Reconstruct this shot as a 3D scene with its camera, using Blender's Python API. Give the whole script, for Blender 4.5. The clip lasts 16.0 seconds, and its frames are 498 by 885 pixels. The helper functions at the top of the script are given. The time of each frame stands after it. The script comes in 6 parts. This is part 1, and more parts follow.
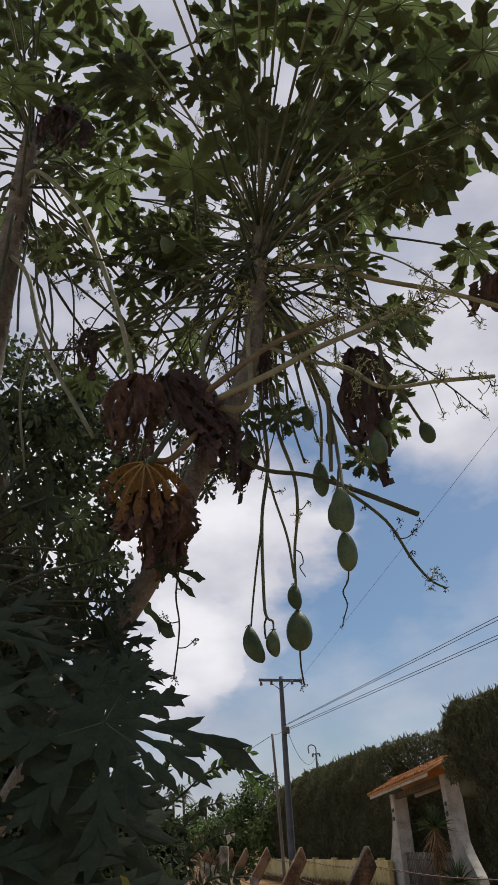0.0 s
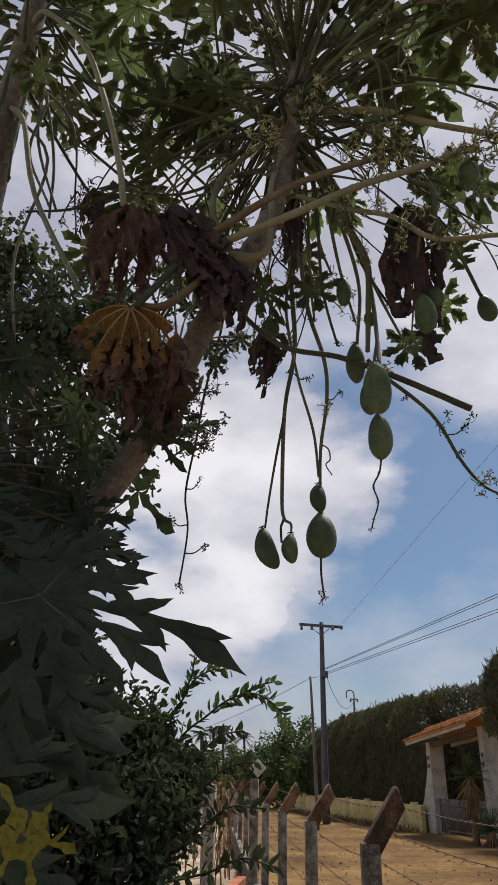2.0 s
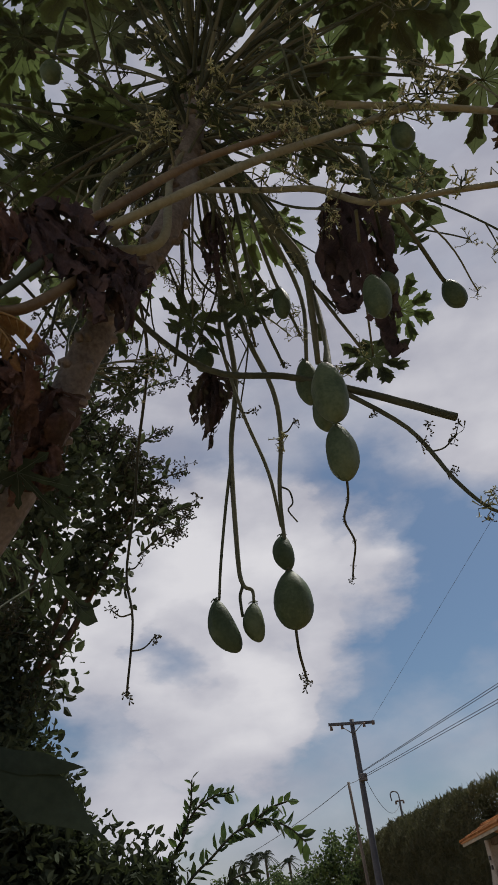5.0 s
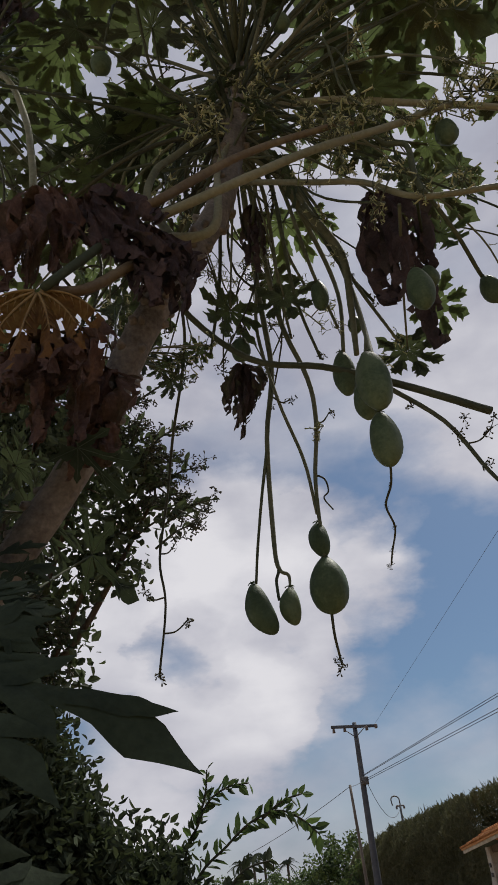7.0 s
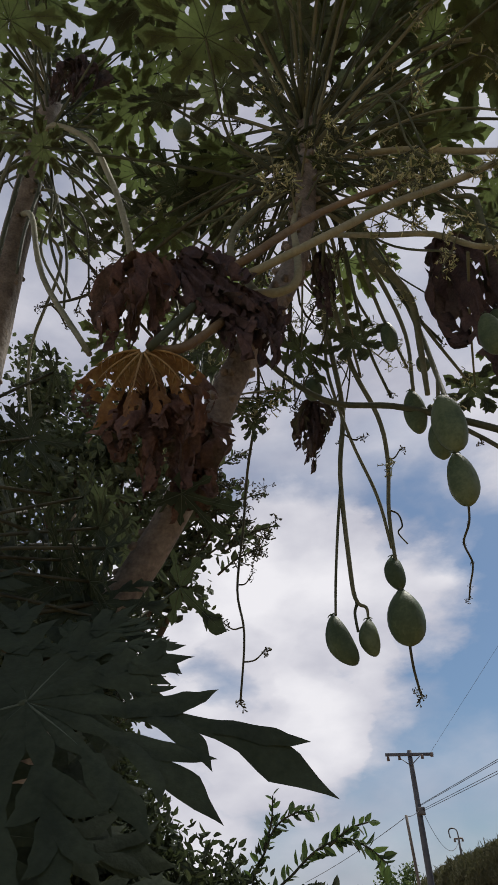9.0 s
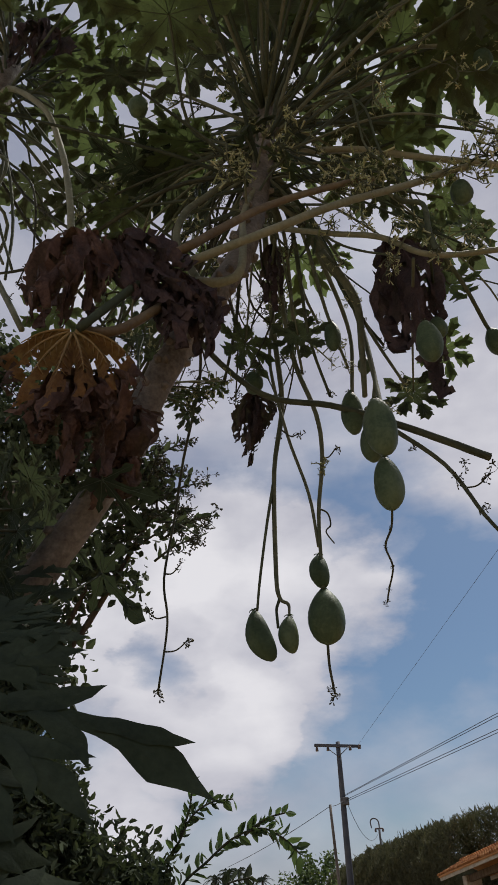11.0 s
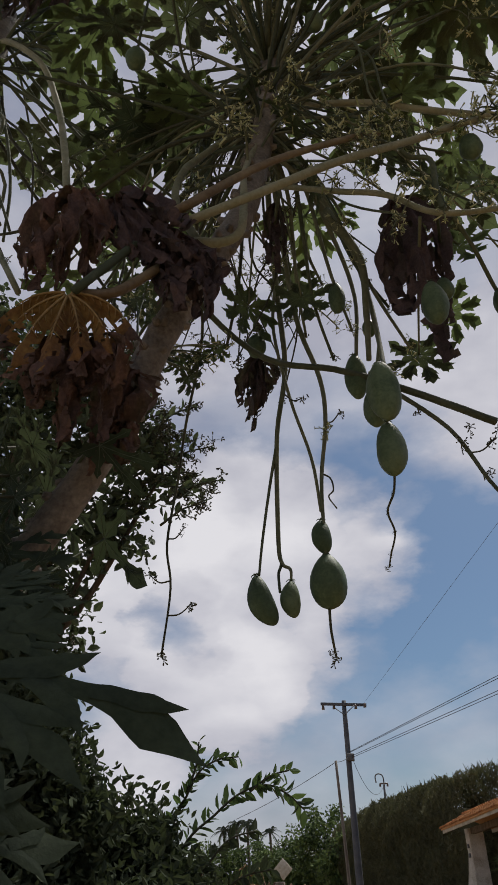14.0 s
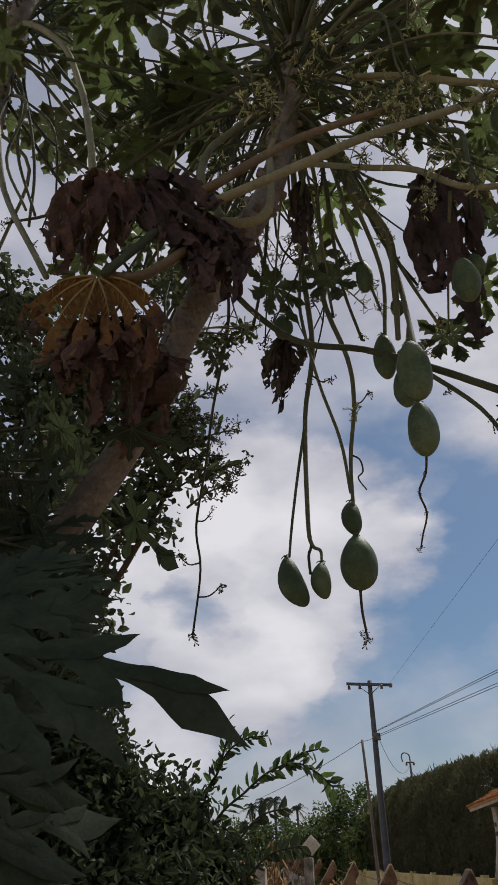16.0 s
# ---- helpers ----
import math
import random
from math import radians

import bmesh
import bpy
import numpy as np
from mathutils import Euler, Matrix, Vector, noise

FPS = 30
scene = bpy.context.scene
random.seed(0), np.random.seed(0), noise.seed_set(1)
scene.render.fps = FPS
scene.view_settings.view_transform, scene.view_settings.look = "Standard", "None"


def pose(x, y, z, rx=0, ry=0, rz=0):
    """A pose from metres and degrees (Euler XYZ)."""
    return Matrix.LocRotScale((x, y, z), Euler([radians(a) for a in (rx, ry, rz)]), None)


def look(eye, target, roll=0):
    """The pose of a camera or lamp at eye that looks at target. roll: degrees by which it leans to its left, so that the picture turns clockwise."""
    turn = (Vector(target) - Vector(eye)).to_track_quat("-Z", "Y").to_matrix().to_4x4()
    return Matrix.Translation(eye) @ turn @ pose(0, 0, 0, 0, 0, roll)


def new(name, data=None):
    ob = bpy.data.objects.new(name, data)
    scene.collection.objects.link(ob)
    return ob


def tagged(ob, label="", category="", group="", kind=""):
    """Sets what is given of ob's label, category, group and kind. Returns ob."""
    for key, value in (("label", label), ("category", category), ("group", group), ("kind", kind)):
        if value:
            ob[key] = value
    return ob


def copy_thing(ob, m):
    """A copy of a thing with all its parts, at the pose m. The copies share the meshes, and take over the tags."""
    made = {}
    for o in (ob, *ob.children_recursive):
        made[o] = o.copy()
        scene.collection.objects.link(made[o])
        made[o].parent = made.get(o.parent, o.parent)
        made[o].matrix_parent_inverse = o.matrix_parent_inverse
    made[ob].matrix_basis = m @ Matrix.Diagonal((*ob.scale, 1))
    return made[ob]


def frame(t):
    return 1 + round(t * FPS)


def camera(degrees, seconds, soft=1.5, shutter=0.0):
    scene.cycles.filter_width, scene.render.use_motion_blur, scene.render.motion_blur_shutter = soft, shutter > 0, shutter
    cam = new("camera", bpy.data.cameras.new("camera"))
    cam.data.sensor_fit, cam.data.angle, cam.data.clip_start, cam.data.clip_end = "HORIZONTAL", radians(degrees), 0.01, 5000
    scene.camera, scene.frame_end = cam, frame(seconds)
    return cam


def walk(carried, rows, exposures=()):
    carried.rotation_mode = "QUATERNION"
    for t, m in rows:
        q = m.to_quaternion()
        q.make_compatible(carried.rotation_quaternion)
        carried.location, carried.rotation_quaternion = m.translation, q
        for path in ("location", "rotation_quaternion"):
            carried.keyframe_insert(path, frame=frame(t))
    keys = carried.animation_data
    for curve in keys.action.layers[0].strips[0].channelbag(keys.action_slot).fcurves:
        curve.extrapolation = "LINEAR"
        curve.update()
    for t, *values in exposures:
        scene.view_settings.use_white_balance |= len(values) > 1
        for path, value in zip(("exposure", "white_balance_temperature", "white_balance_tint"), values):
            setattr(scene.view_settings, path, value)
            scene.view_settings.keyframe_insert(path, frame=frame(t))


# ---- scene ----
cam = camera(40.4, 16.0)
PATH = [
    (0, (0.387, -0.038, 1.69), (0.288, 1.68, 2.71), -3.0),
    (0.5, (0.367, 0.106, 1.685), (0.241, 1.814, 2.718), -1.0),
    (1, (0.412, 0.32, 1.688), (0.188, 2.042, 2.681), -2.3),
    (1.5, (0.431, 0.452, 1.675), (0.137, 2.192, 2.616), -2.4),
    (2, (0.453, 0.445, 1.664), (0.198, 2.217, 2.556), 1.2),
    (2.5, (0.478, 0.521, 1.664), (0.276, 2.292, 2.571), -3.4),
    (3, (0.453, 0.693, 1.714), (0.34, 2.35, 2.829), -3.9),
    (3.5, (0.481, 0.857, 1.734), (0.438, 2.549, 2.8), -6.2),
    (4, (0.531, 0.955, 1.751), (0.364, 2.623, 2.841), -3.5),
    (6.5, (0.546, 0.948, 1.727), (0.319, 2.552, 2.899), -10.7),
    (7, (0.457, 0.931, 1.707), (0.223, 2.554, 2.851), -5.1),
    (7.5, (0.439, 0.905, 1.696), (0.119, 2.517, 2.837), -2.2),
    (8, (0.427, 0.852, 1.699), (0.222, 2.453, 2.88), -9.4),
    (8.5, (0.395, 0.759, 1.674), (-0.002, 2.267, 2.925), -5.3),
    (9, (0.396, 0.801, 1.691), (0.038, 2.359, 2.894), -2.9),
    (9.5, (0.423, 0.809, 1.694), (0.102, 2.371, 2.901), -2.4),
    (10, (0.435, 0.821, 1.704), (0.156, 2.398, 2.901), -1.9),
    (12.5, (0.461, 0.821, 1.707), (0.259, 2.445, 2.857), -2.1),
    (13, (0.457, 0.825, 1.705), (0.248, 2.444, 2.861), -1.6),
    (13.5, (0.464, 0.827, 1.709), (0.188, 2.464, 2.824), -1.2),
    (14, (0.461, 0.84, 1.719), (0.199, 2.499, 2.803), -1.4),
    (14.5, (0.475, 0.851, 1.719), (0.236, 2.545, 2.756), -2.4),
    (15, (0.468, 0.866, 1.716), (0.273, 2.582, 2.724), -3.0),
    (15.5, (0.47, 0.857, 1.714), (0.256, 2.55, 2.757), -1.5),
    (16, (0.445, 0.841, 1.721), (0.11, 2.515, 2.762), -0.8),
]
walk(cam, [(t, look(eye, target, roll)) for t, eye, target, roll in PATH],
     [(0, 0.27), (2, 0.25), (3, 0.0), (3.5, -0.03), (4, -0.08), (6.5, 0.0), (7, 0.02), (8, 0.06), (8.5, 0.14), (9, 0.24), (10, 0.16), (12.5, 0.03), (16, 0.05)])

# ---- world, sun ----
class Nodes:
    """Short way to write node trees."""
    def __init__(self, tree):
        self.t = tree
        tree.nodes.clear()

    def add(self, kind, ins=None, operation=None):
        n = self.t.nodes.new(kind)
        if operation:
            n.operation = operation
        for k, v in (ins or {}).items():
            self.put(n.inputs[k], v)
        return n

    def put(self, sock, v):
        if hasattr(v, "is_output"):
            self.t.links.new(v, sock)
        elif hasattr(v, "outputs"):
            self.t.links.new(v.outputs[0], sock)
        else:
            sock.default_value = v

    def math(self, op, a, b=0.0, clamp=False):
        n = self.add("ShaderNodeMath", operation=op)
        n.use_clamp = clamp
        self.put(n.inputs[0], a)
        self.put(n.inputs[1], b)
        return n.outputs[0]

    def noise(self, vec, scale, detail=4.0, rough=0.55):
        n = self.add("ShaderNodeTexNoise", {"Scale": scale, "Detail": detail, "Roughness": rough})
        if vec is not None:
            self.put(n.inputs["Vector"], vec)
        return n.outputs[0]

    def ramp(self, fac, stops):
        n = self.add("ShaderNodeValToRGB")
        self.put(n.inputs[0], fac)
        el = n.color_ramp.elements
        while len(el) < len(stops):
            el.new(0.5)
        for e, (p, c) in zip(el, stops):
            e.position, e.color = p, (*c, 1.0)
        return n.outputs[0]

    def mix(self, fac, a, b, blend="MIX"):
        n = self.add("ShaderNodeMix")
        n.data_type, n.blend_type = "RGBA", blend
        self.put(n.inputs[0], fac)
        self.put(n.inputs[6], a if not isinstance(a, tuple) else (*a, 1.0))
        self.put(n.inputs[7], b if not isinstance(b, tuple) else (*b, 1.0))
        return n.outputs[2]


SUN_EL, SUN_AZ = radians(62), radians(35)
world = bpy.data.worlds.new("sky")
scene.world = world
world.use_nodes = True
W = Nodes(world.node_tree)
sky = W.add("ShaderNodeTexSky")
sky.sky_type, sky.sun_disc, sky.sun_elevation, sky.sun_rotation, sky.dust_density = "NISHITA", False, SUN_EL, SUN_AZ, 1.5
direction = W.add("ShaderNodeTexCoord").outputs["Generated"]
stretch = W.add("ShaderNodeMapping", {"Vector": direction, "Scale": (1.0, 1.0, 1.9)}).outputs[0]
puffs = W.noise(stretch, 4.2, 8.0, 0.55)
grey = W.noise(stretch, 6.0, 5.0, 0.5)
height = W.add("ShaderNodeSeparateXYZ", {"Vector": direction}).outputs[2]


def cloud_bank(way, size, weight):
    """More or less cloud around one direction of the sky."""
    gap = W.add("ShaderNodeVectorMath", {1: Vector(way).normalized()}, operation="DISTANCE")
    W.put(gap.inputs[0], wispy)
    near = W.math("SUBTRACT", 1.0, W.math("DIVIDE", gap.outputs["Value"], size), clamp=True)
    return W.math("MULTIPLY", W.math("MULTIPLY", near, W.math("SUBTRACT", 2.0, near)), weight)


# billows push the edges of the banks in and out
billow = W.add("ShaderNodeTexNoise", {"Vector": stretch, "Scale": 7.0, "Detail": 7.0, "Roughness": 0.58})
push = W.add("ShaderNodeVectorMath", {0: billow.outputs["Color"], 1: (0.5, 0.5, 0.5)}, operation="SUBTRACT")
push = W.add("ShaderNodeVectorMath", {0: push.outputs[0], 1: (0.16, 0.16, 0.13)}, operation="MULTIPLY")
wispy = W.add("ShaderNodeVectorMath", {0: direction, 1: push.outputs[0]}, operation="ADD").outputs[0]
banks = 0.0
for bank in (((-0.33, 0.86, 0.40), 0.20, 0.46), ((-0.17, 0.88, 0.42), 0.16, 0.42), ((-0.03, 0.91, 0.395), 0.13, 0.36), ((0.07, 0.905, 0.405), 0.085, 0.22),
             ((-0.20, 0.95, 0.25), 0.13, 0.44), ((-0.09, 0.955, 0.275), 0.10, 0.32), ((-0.32, 0.94, 0.14), 0.10, 0.24), ((0.25, 0.81, 0.54), 0.17, 0.30),
             ((-0.245, 0.92, 0.305), 0.07, -0.44), ((-0.10, 0.93, 0.335), 0.055, -0.26)):
    banks = W.math("ADD", banks, cloud_bank(*bank))
thin = 0.0
for bank in (((0.14, 0.925, 0.36), 0.16, -0.14), ((0.05, 0.97, 0.24), 0.10, -0.08), ((0.02, 0.85, 0.52), 0.08, -0.12), ((0.11, 0.835, 0.53), 0.07, -0.12)):
    thin = W.math("ADD", thin, cloud_bank(*bank))
high = W.math("MULTIPLY", W.math("SUBTRACT", height, 0.42), 5.0, clamp=True)
low = W.math("SUBTRACT", 1.0, W.math("DIVIDE", height, 0.30), clamp=True)
cover = W.math("ADD", 0.45, W.math("MULTIPLY", W.math("SUBTRACT", puffs, 0.5), 0.55))
cover = W.math("ADD", cover, W.math("MULTIPLY", high, 0.24))
cover = W.math("ADD", cover, W.math("MULTIPLY", low, 0.18))
cover = W.math("ADD", W.math("ADD", cover, banks), thin)
cover_f = W.ramp(cover, [(0.40, (0, 0, 0)), (0.72, (1, 1, 1))])
lit = W.math("ADD", W.math("MULTIPLY", grey, 0.9), W.math("SUBTRACT", W.math("MULTIPLY", banks, 0.56), W.math("MULTIPLY", high, 0.02)))
cloud = W.ramp(lit, [(0.34, (0.38, 0.385, 0.46)), (0.86, (0.72, 0.71, 0.745))])
blue = W.mix(1.0, sky.outputs[0], (0.049, 0.059, 0.066), "MULTIPLY")
W.add("ShaderNodeOutputWorld", {"Surface": W.add("ShaderNodeBackground", {"Color": W.mix(cover_f, blue, cloud), "Strength": 1.0})})

sun = new("sun", bpy.data.lights.new("sun", "SUN"))
sun.data.energy, sun.data.angle, sun.data.color = 4.4, radians(12), (1.0, 0.95, 0.87)
sun.matrix_world = look((0, 0, 30), (-math.sin(SUN_AZ) * math.cos(SUN_EL) * 30, -math.cos(SUN_AZ) * math.cos(SUN_EL) * 30, 30 - 30 * math.sin(SUN_EL)))


# ---- materials ----
def material(name, stops, scale=8.0, rough=0.6, bump=0.3, bump_scale=60.0, translucent=0.0, by_object=0.0, by_island=0.0, fine=0.35, stretch_by=(1, 1, 1), gloss=0.3):
    """A surface whose colour wanders over stops at two scales, with fine relief."""
    m = bpy.data.materials.new(name)
    m.use_nodes = True
    N = Nodes(m.node_tree)
    co = N.add("ShaderNodeMapping", {"Vector": N.add("ShaderNodeTexCoord").outputs["Object"], "Scale": stretch_by}).outputs[0]
    if by_object:
        rnd = N.add("ShaderNodeObjectInfo").outputs["Random"]
        co = N.add("ShaderNodeVectorMath", {0: co, 1: N.add("ShaderNodeCombineXYZ", {"X": N.math("MULTIPLY", rnd, 37.0)}).outputs[0]}, operation="ADD").outputs[0]
    f = N.math("ADD", N.math("MULTIPLY", N.noise(co, scale), 1.0 - fine), N.math("MULTIPLY", N.noise(co, scale * 9.0, 3.0), fine))
    if by_object:
        f = N.math("ADD", f, N.math("MULTIPLY", N.math("SUBTRACT", rnd, 0.5), by_object))
    if by_island:
        isl = N.add("ShaderNodeNewGeometry").outputs["Random Per Island"]
        f = N.math("ADD", f, N.math("MULTIPLY", N.math("SUBTRACT", isl, 0.5), by_island))
    col = N.ramp(f, stops)
    relief = N.add("ShaderNodeBump", {"Strength": bump, "Distance": 0.01, "Height": N.noise(co, bump_scale, 3.0)})
    p = N.add("ShaderNodeBsdfPrincipled", {"Base Color": col, "Roughness": rough, "Normal": relief.outputs[0], "Specular IOR Level": gloss})
    surf = p.outputs[0]
    if translucent:
        tr = N.add("ShaderNodeBsdfTranslucent", {"Color": N.mix(0.3, col, (0.16, 0.22, 0.06))})
        mx = N.add("ShaderNodeMixShader", {0: translucent, 1: surf, 2: tr.outputs[0]})
        surf = mx.outputs[0]
    N.add("ShaderNodeOutputMaterial", {"Surface": surf})
    return m


def earth_material():
    """Ochre earth on the lane; reddish sandy soil with litter on the garden's side of the fence, made pale to bounce
    light up.
    """
    m = bpy.data.materials.new("earth")
    m.use_nodes = True
    N = Nodes(m.node_tree)
    co = N.add("ShaderNodeTexCoord").outputs["Object"]
    xyz = N.add("ShaderNodeSeparateXYZ", {"Vector": co})
    side_of = N.math("ADD", xyz.outputs[0], N.math("MULTIPLY", xyz.outputs[1], 0.20))
    edge = N.math("ADD", side_of, N.math("MULTIPLY", N.noise(co, 1.5), 0.6))
    lane = N.math("MULTIPLY", N.math("SUBTRACT", edge, 1.55), 4.0, clamp=True)
    f = N.math("ADD", N.math("MULTIPLY", N.noise(co, 0.45), 0.6), N.math("MULTIPLY", N.noise(co, 5.0, 5.0), 0.4))
    ochre = N.ramp(f, ramp3((0.062, 0.031, 0.011), (0.128, 0.070, 0.022), (0.20, 0.122, 0.042), 0.38, 0.62))
    # paleness invented as a reflector: fills the undersides of the leaves
    garden = N.ramp(f, ramp3((0.20, 0.145, 0.10), (0.35, 0.275, 0.195), (0.47, 0.395, 0.30), 0.38, 0.62))
    relief = N.add("ShaderNodeBump", {"Strength": 0.6, "Distance": 0.02, "Height": N.noise(co, 12.0, 6.0)})
    p = N.add("ShaderNodeBsdfPrincipled", {"Base Color": N.mix(lane, garden, ochre), "Roughness": 0.95, "Normal": relief.outputs[0], "Specular IOR Level": 0.2})
    N.add("ShaderNodeOutputMaterial", {"Surface": p.outputs[0]})
    return m


def ramp3(a, b, c, lo=0.32, hi=0.68):
    return [(lo, a), (0.5, b), (hi, c)]


M_LEAF = material("papaya_leaf", ramp3((0.042, 0.050, 0.030), (0.064, 0.081, 0.040), (0.098, 0.138, 0.052)), 5, 0.6, 0.18, 70, 0.33, by_object=0.5)
# papaya leaf again, darker: the shade it hangs in is put into the colour
M_LEAF_SHADED = material("shaded_papaya_leaf", ramp3((0.023, 0.032, 0.022), (0.035, 0.047, 0.031), (0.052, 0.067, 0.042)), 5, 0.7, 0.12, 60, 0.14, by_object=0.25, gloss=0.07)
M_LEAF_OLD = material("yellowing_leaf", ramp3((0.05, 0.052, 0.010), (0.125, 0.118, 0.015), (0.21, 0.19, 0.026)), 9, 0.55, 0.3, 80, 0.25, by_object=0.2)
M_VEIN = material("leaf_vein", ramp3((0.046, 0.058, 0.033), (0.066, 0.085, 0.042), (0.095, 0.12, 0.056)), 20, 0.5, 0.1)
M_VEIN_SHADED = material("shaded_leaf_vein", ramp3((0.040, 0.055, 0.038), (0.062, 0.080, 0.052), (0.085, 0.105, 0.062)), 20, 0.6, 0.1)
M_VEIN_YELLOW = material("yellowing_vein", ramp3((0.10, 0.10, 0.03), (0.16, 0.155, 0.045), (0.22, 0.21, 0.07)), 20, 0.6, 0.1)
M_STALK = material("green_stalk", ramp3((0.050, 0.062, 0.038), (0.088, 0.100, 0.060), (0.145, 0.150, 0.096)), 9, 0.7, 0.25, 90, by_object=0.5, gloss=0.15)
M_STALK_RED = material("reddish_stalk", ramp3((0.09, 0.06, 0.03), (0.14, 0.105, 0.06), (0.20, 0.16, 0.09)), 9, 0.5, 0.25, 90)
M_TWIG = material("dark_twig", ramp3((0.02, 0.022, 0.012), (0.04, 0.042, 0.024), (0.07, 0.07, 0.04)), 14, 0.7, 0.4, 80)
M_TRUNK = material("papaya_trunk", ramp3((0.075, 0.064, 0.053), (0.165, 0.145, 0.120), (0.28, 0.25, 0.21)), 12, 0.85, 0.7, 45, by_object=0.1)
M_FRUIT = material("papaya_skin", ramp3((0.041, 0.064, 0.035), (0.066, 0.096, 0.052), (0.112, 0.146, 0.080)), 14, 0.55, 0.12, 120, by_object=0.22, gloss=0.14)
M_STALK_DARK = material("dark_green_stalk", ramp3((0.034, 0.044, 0.030), (0.056, 0.068, 0.046), (0.085, 0.098, 0.066)), 9, 0.7, 0.25, 90, by_object=0.4, gloss=0.15)
M_STALK_PALE = material("pale_green_stalk", ramp3((0.105, 0.110, 0.066), (0.165, 0.168, 0.105), (0.24, 0.235, 0.155)), 11, 0.65, 0.3, 90, by_object=0.3, gloss=0.2)
M_FLOWER = material("cream_flower", ramp3((0.15, 0.18, 0.07), (0.29, 0.31, 0.15), (0.46, 0.46, 0.28)), 30, 0.6, 0.1, by_island=0.3)
M_BUD = material("dry_bud", ramp3((0.02, 0.022, 0.014), (0.045, 0.045, 0.025), (0.09, 0.085, 0.04)), 30, 0.7, 0.2, by_island=0.3)
M_DEAD_DARK = material("withered_leaf_dark", ramp3((0.030, 0.021, 0.023), (0.060, 0.039, 0.040), (0.108, 0.070, 0.063)), 16, 0.85, 0.8, 50, 0.10)
M_DEAD = material("withered_leaf_brown", ramp3((0.032, 0.018, 0.016), (0.086, 0.047, 0.037), (0.17, 0.10, 0.07)), 14, 0.85, 0.8, 50, 0.15)
M_DEAD_GOLD = material("withered_leaf_gold", ramp3((0.065, 0.026, 0.012), (0.165, 0.080, 0.025), (0.27, 0.165, 0.048)), 10, 0.8, 0.6, 60, 0.25)
M_DEAD_VEIN = material("withered_vein", ramp3((0.13, 0.075, 0.025), (0.22, 0.14, 0.05), (0.30, 0.21, 0.085)), 12, 0.7, 0.2)
M_SMALL_LEAF = material("small_leaf", ramp3((0.034, 0.042, 0.029), (0.053, 0.066, 0.043), (0.080, 0.100, 0.058)), 3, 0.7, 0.1, 60, 0.24, by_island=0.5, gloss=0.1)
M_BUSH_LEAF = material("bush_leaf", ramp3((0.034, 0.042, 0.028), (0.045, 0.056, 0.036), (0.058, 0.072, 0.044)), 3, 0.85, 0.06, 60, 0.18, by_island=0.4, gloss=0.03)
M_SHRUB_LEAF = material("shrub_leaf", ramp3((0.026, 0.048, 0.018), (0.048, 0.088, 0.028), (0.085, 0.15, 0.042)), 3, 0.55, 0.1, 60, 0.25, by_island=0.6)
M_HEDGE = material("hedge_needles", ramp3((0.060, 0.060, 0.032), (0.090, 0.088, 0.046), (0.125, 0.122, 0.062)), 0.8, 0.8, 0.1, 20, 0.15, by_island=0.25)
M_FAR_LEAF = material("far_foliage", ramp3((0.03, 0.05, 0.018), (0.065, 0.105, 0.03), (0.12, 0.17, 0.05)), 0.8, 0.7, 0.1, 20, 0.15, by_island=0.5)
M_PALM = material("palm_frond", ramp3((0.03, 0.04, 0.025), (0.05, 0.065, 0.04), (0.08, 0.1, 0.06)), 2, 0.7, 0.1, 20)
M_BARK = material("brown_bark", ramp3((0.04, 0.03, 0.022), (0.085, 0.065, 0.045), (0.15, 0.12, 0.09)), 12, 0.9, 0.9, 40, stretch_by=(1, 1, 0.3))
M_EARTH = earth_material()
M_CONCRETE = material("weathered_concrete", ramp3((0.06, 0.05, 0.04), (0.17, 0.15, 0.125), (0.32, 0.29, 0.24), 0.38, 0.62), 9, 0.9, 0.7, 40, by_object=0.2)
M_POLE = material("dark_pole", ramp3((0.055, 0.06, 0.07), (0.085, 0.09, 0.10), (0.12, 0.125, 0.13)), 3, 0.85, 0.5, 40)
M_RUSTY_CONCRETE = material("red_stained_concrete", ramp3((0.035, 0.022, 0.014), (0.115, 0.066, 0.036), (0.21, 0.135, 0.08), 0.38, 0.62), 9, 0.9, 0.7, 40, by_object=0.2)
M_WHITE = material("whitewash", ramp3((0.26, 0.23, 0.17), (0.46, 0.43, 0.36), (0.58, 0.56, 0.49)), 3, 0.85, 0.4, 30)
M_YELLOW_WALL = material("cream_limewash", ramp3((0.34, 0.24, 0.09), (0.58, 0.46, 0.19), (0.70, 0.61, 0.34)), 1.1, 0.9, 0.4, 20)
M_TILE = material("clay_tile", ramp3((0.30, 0.125, 0.05), (0.47, 0.215, 0.08), (0.57, 0.31, 0.135)), 4, 0.85, 0.4, 40, by_object=0.3)
M_WOOD = material("grey_wood", ramp3((0.07, 0.06, 0.05), (0.14, 0.12, 0.10), (0.22, 0.20, 0.17)), 8, 0.85, 0.6, 40, stretch_by=(1, 1, 0.15))
M_WIRE = material("dark_wire", ramp3((0.03, 0.03, 0.035), (0.05, 0.05, 0.055), (0.09, 0.085, 0.08)), 20, 0.6, 0.1)
M_RUST_WIRE = material("rusty_wire", ramp3((0.05, 0.03, 0.02), (0.10, 0.06, 0.04), (0.15, 0.11, 0.08)), 20, 0.7, 0.1)
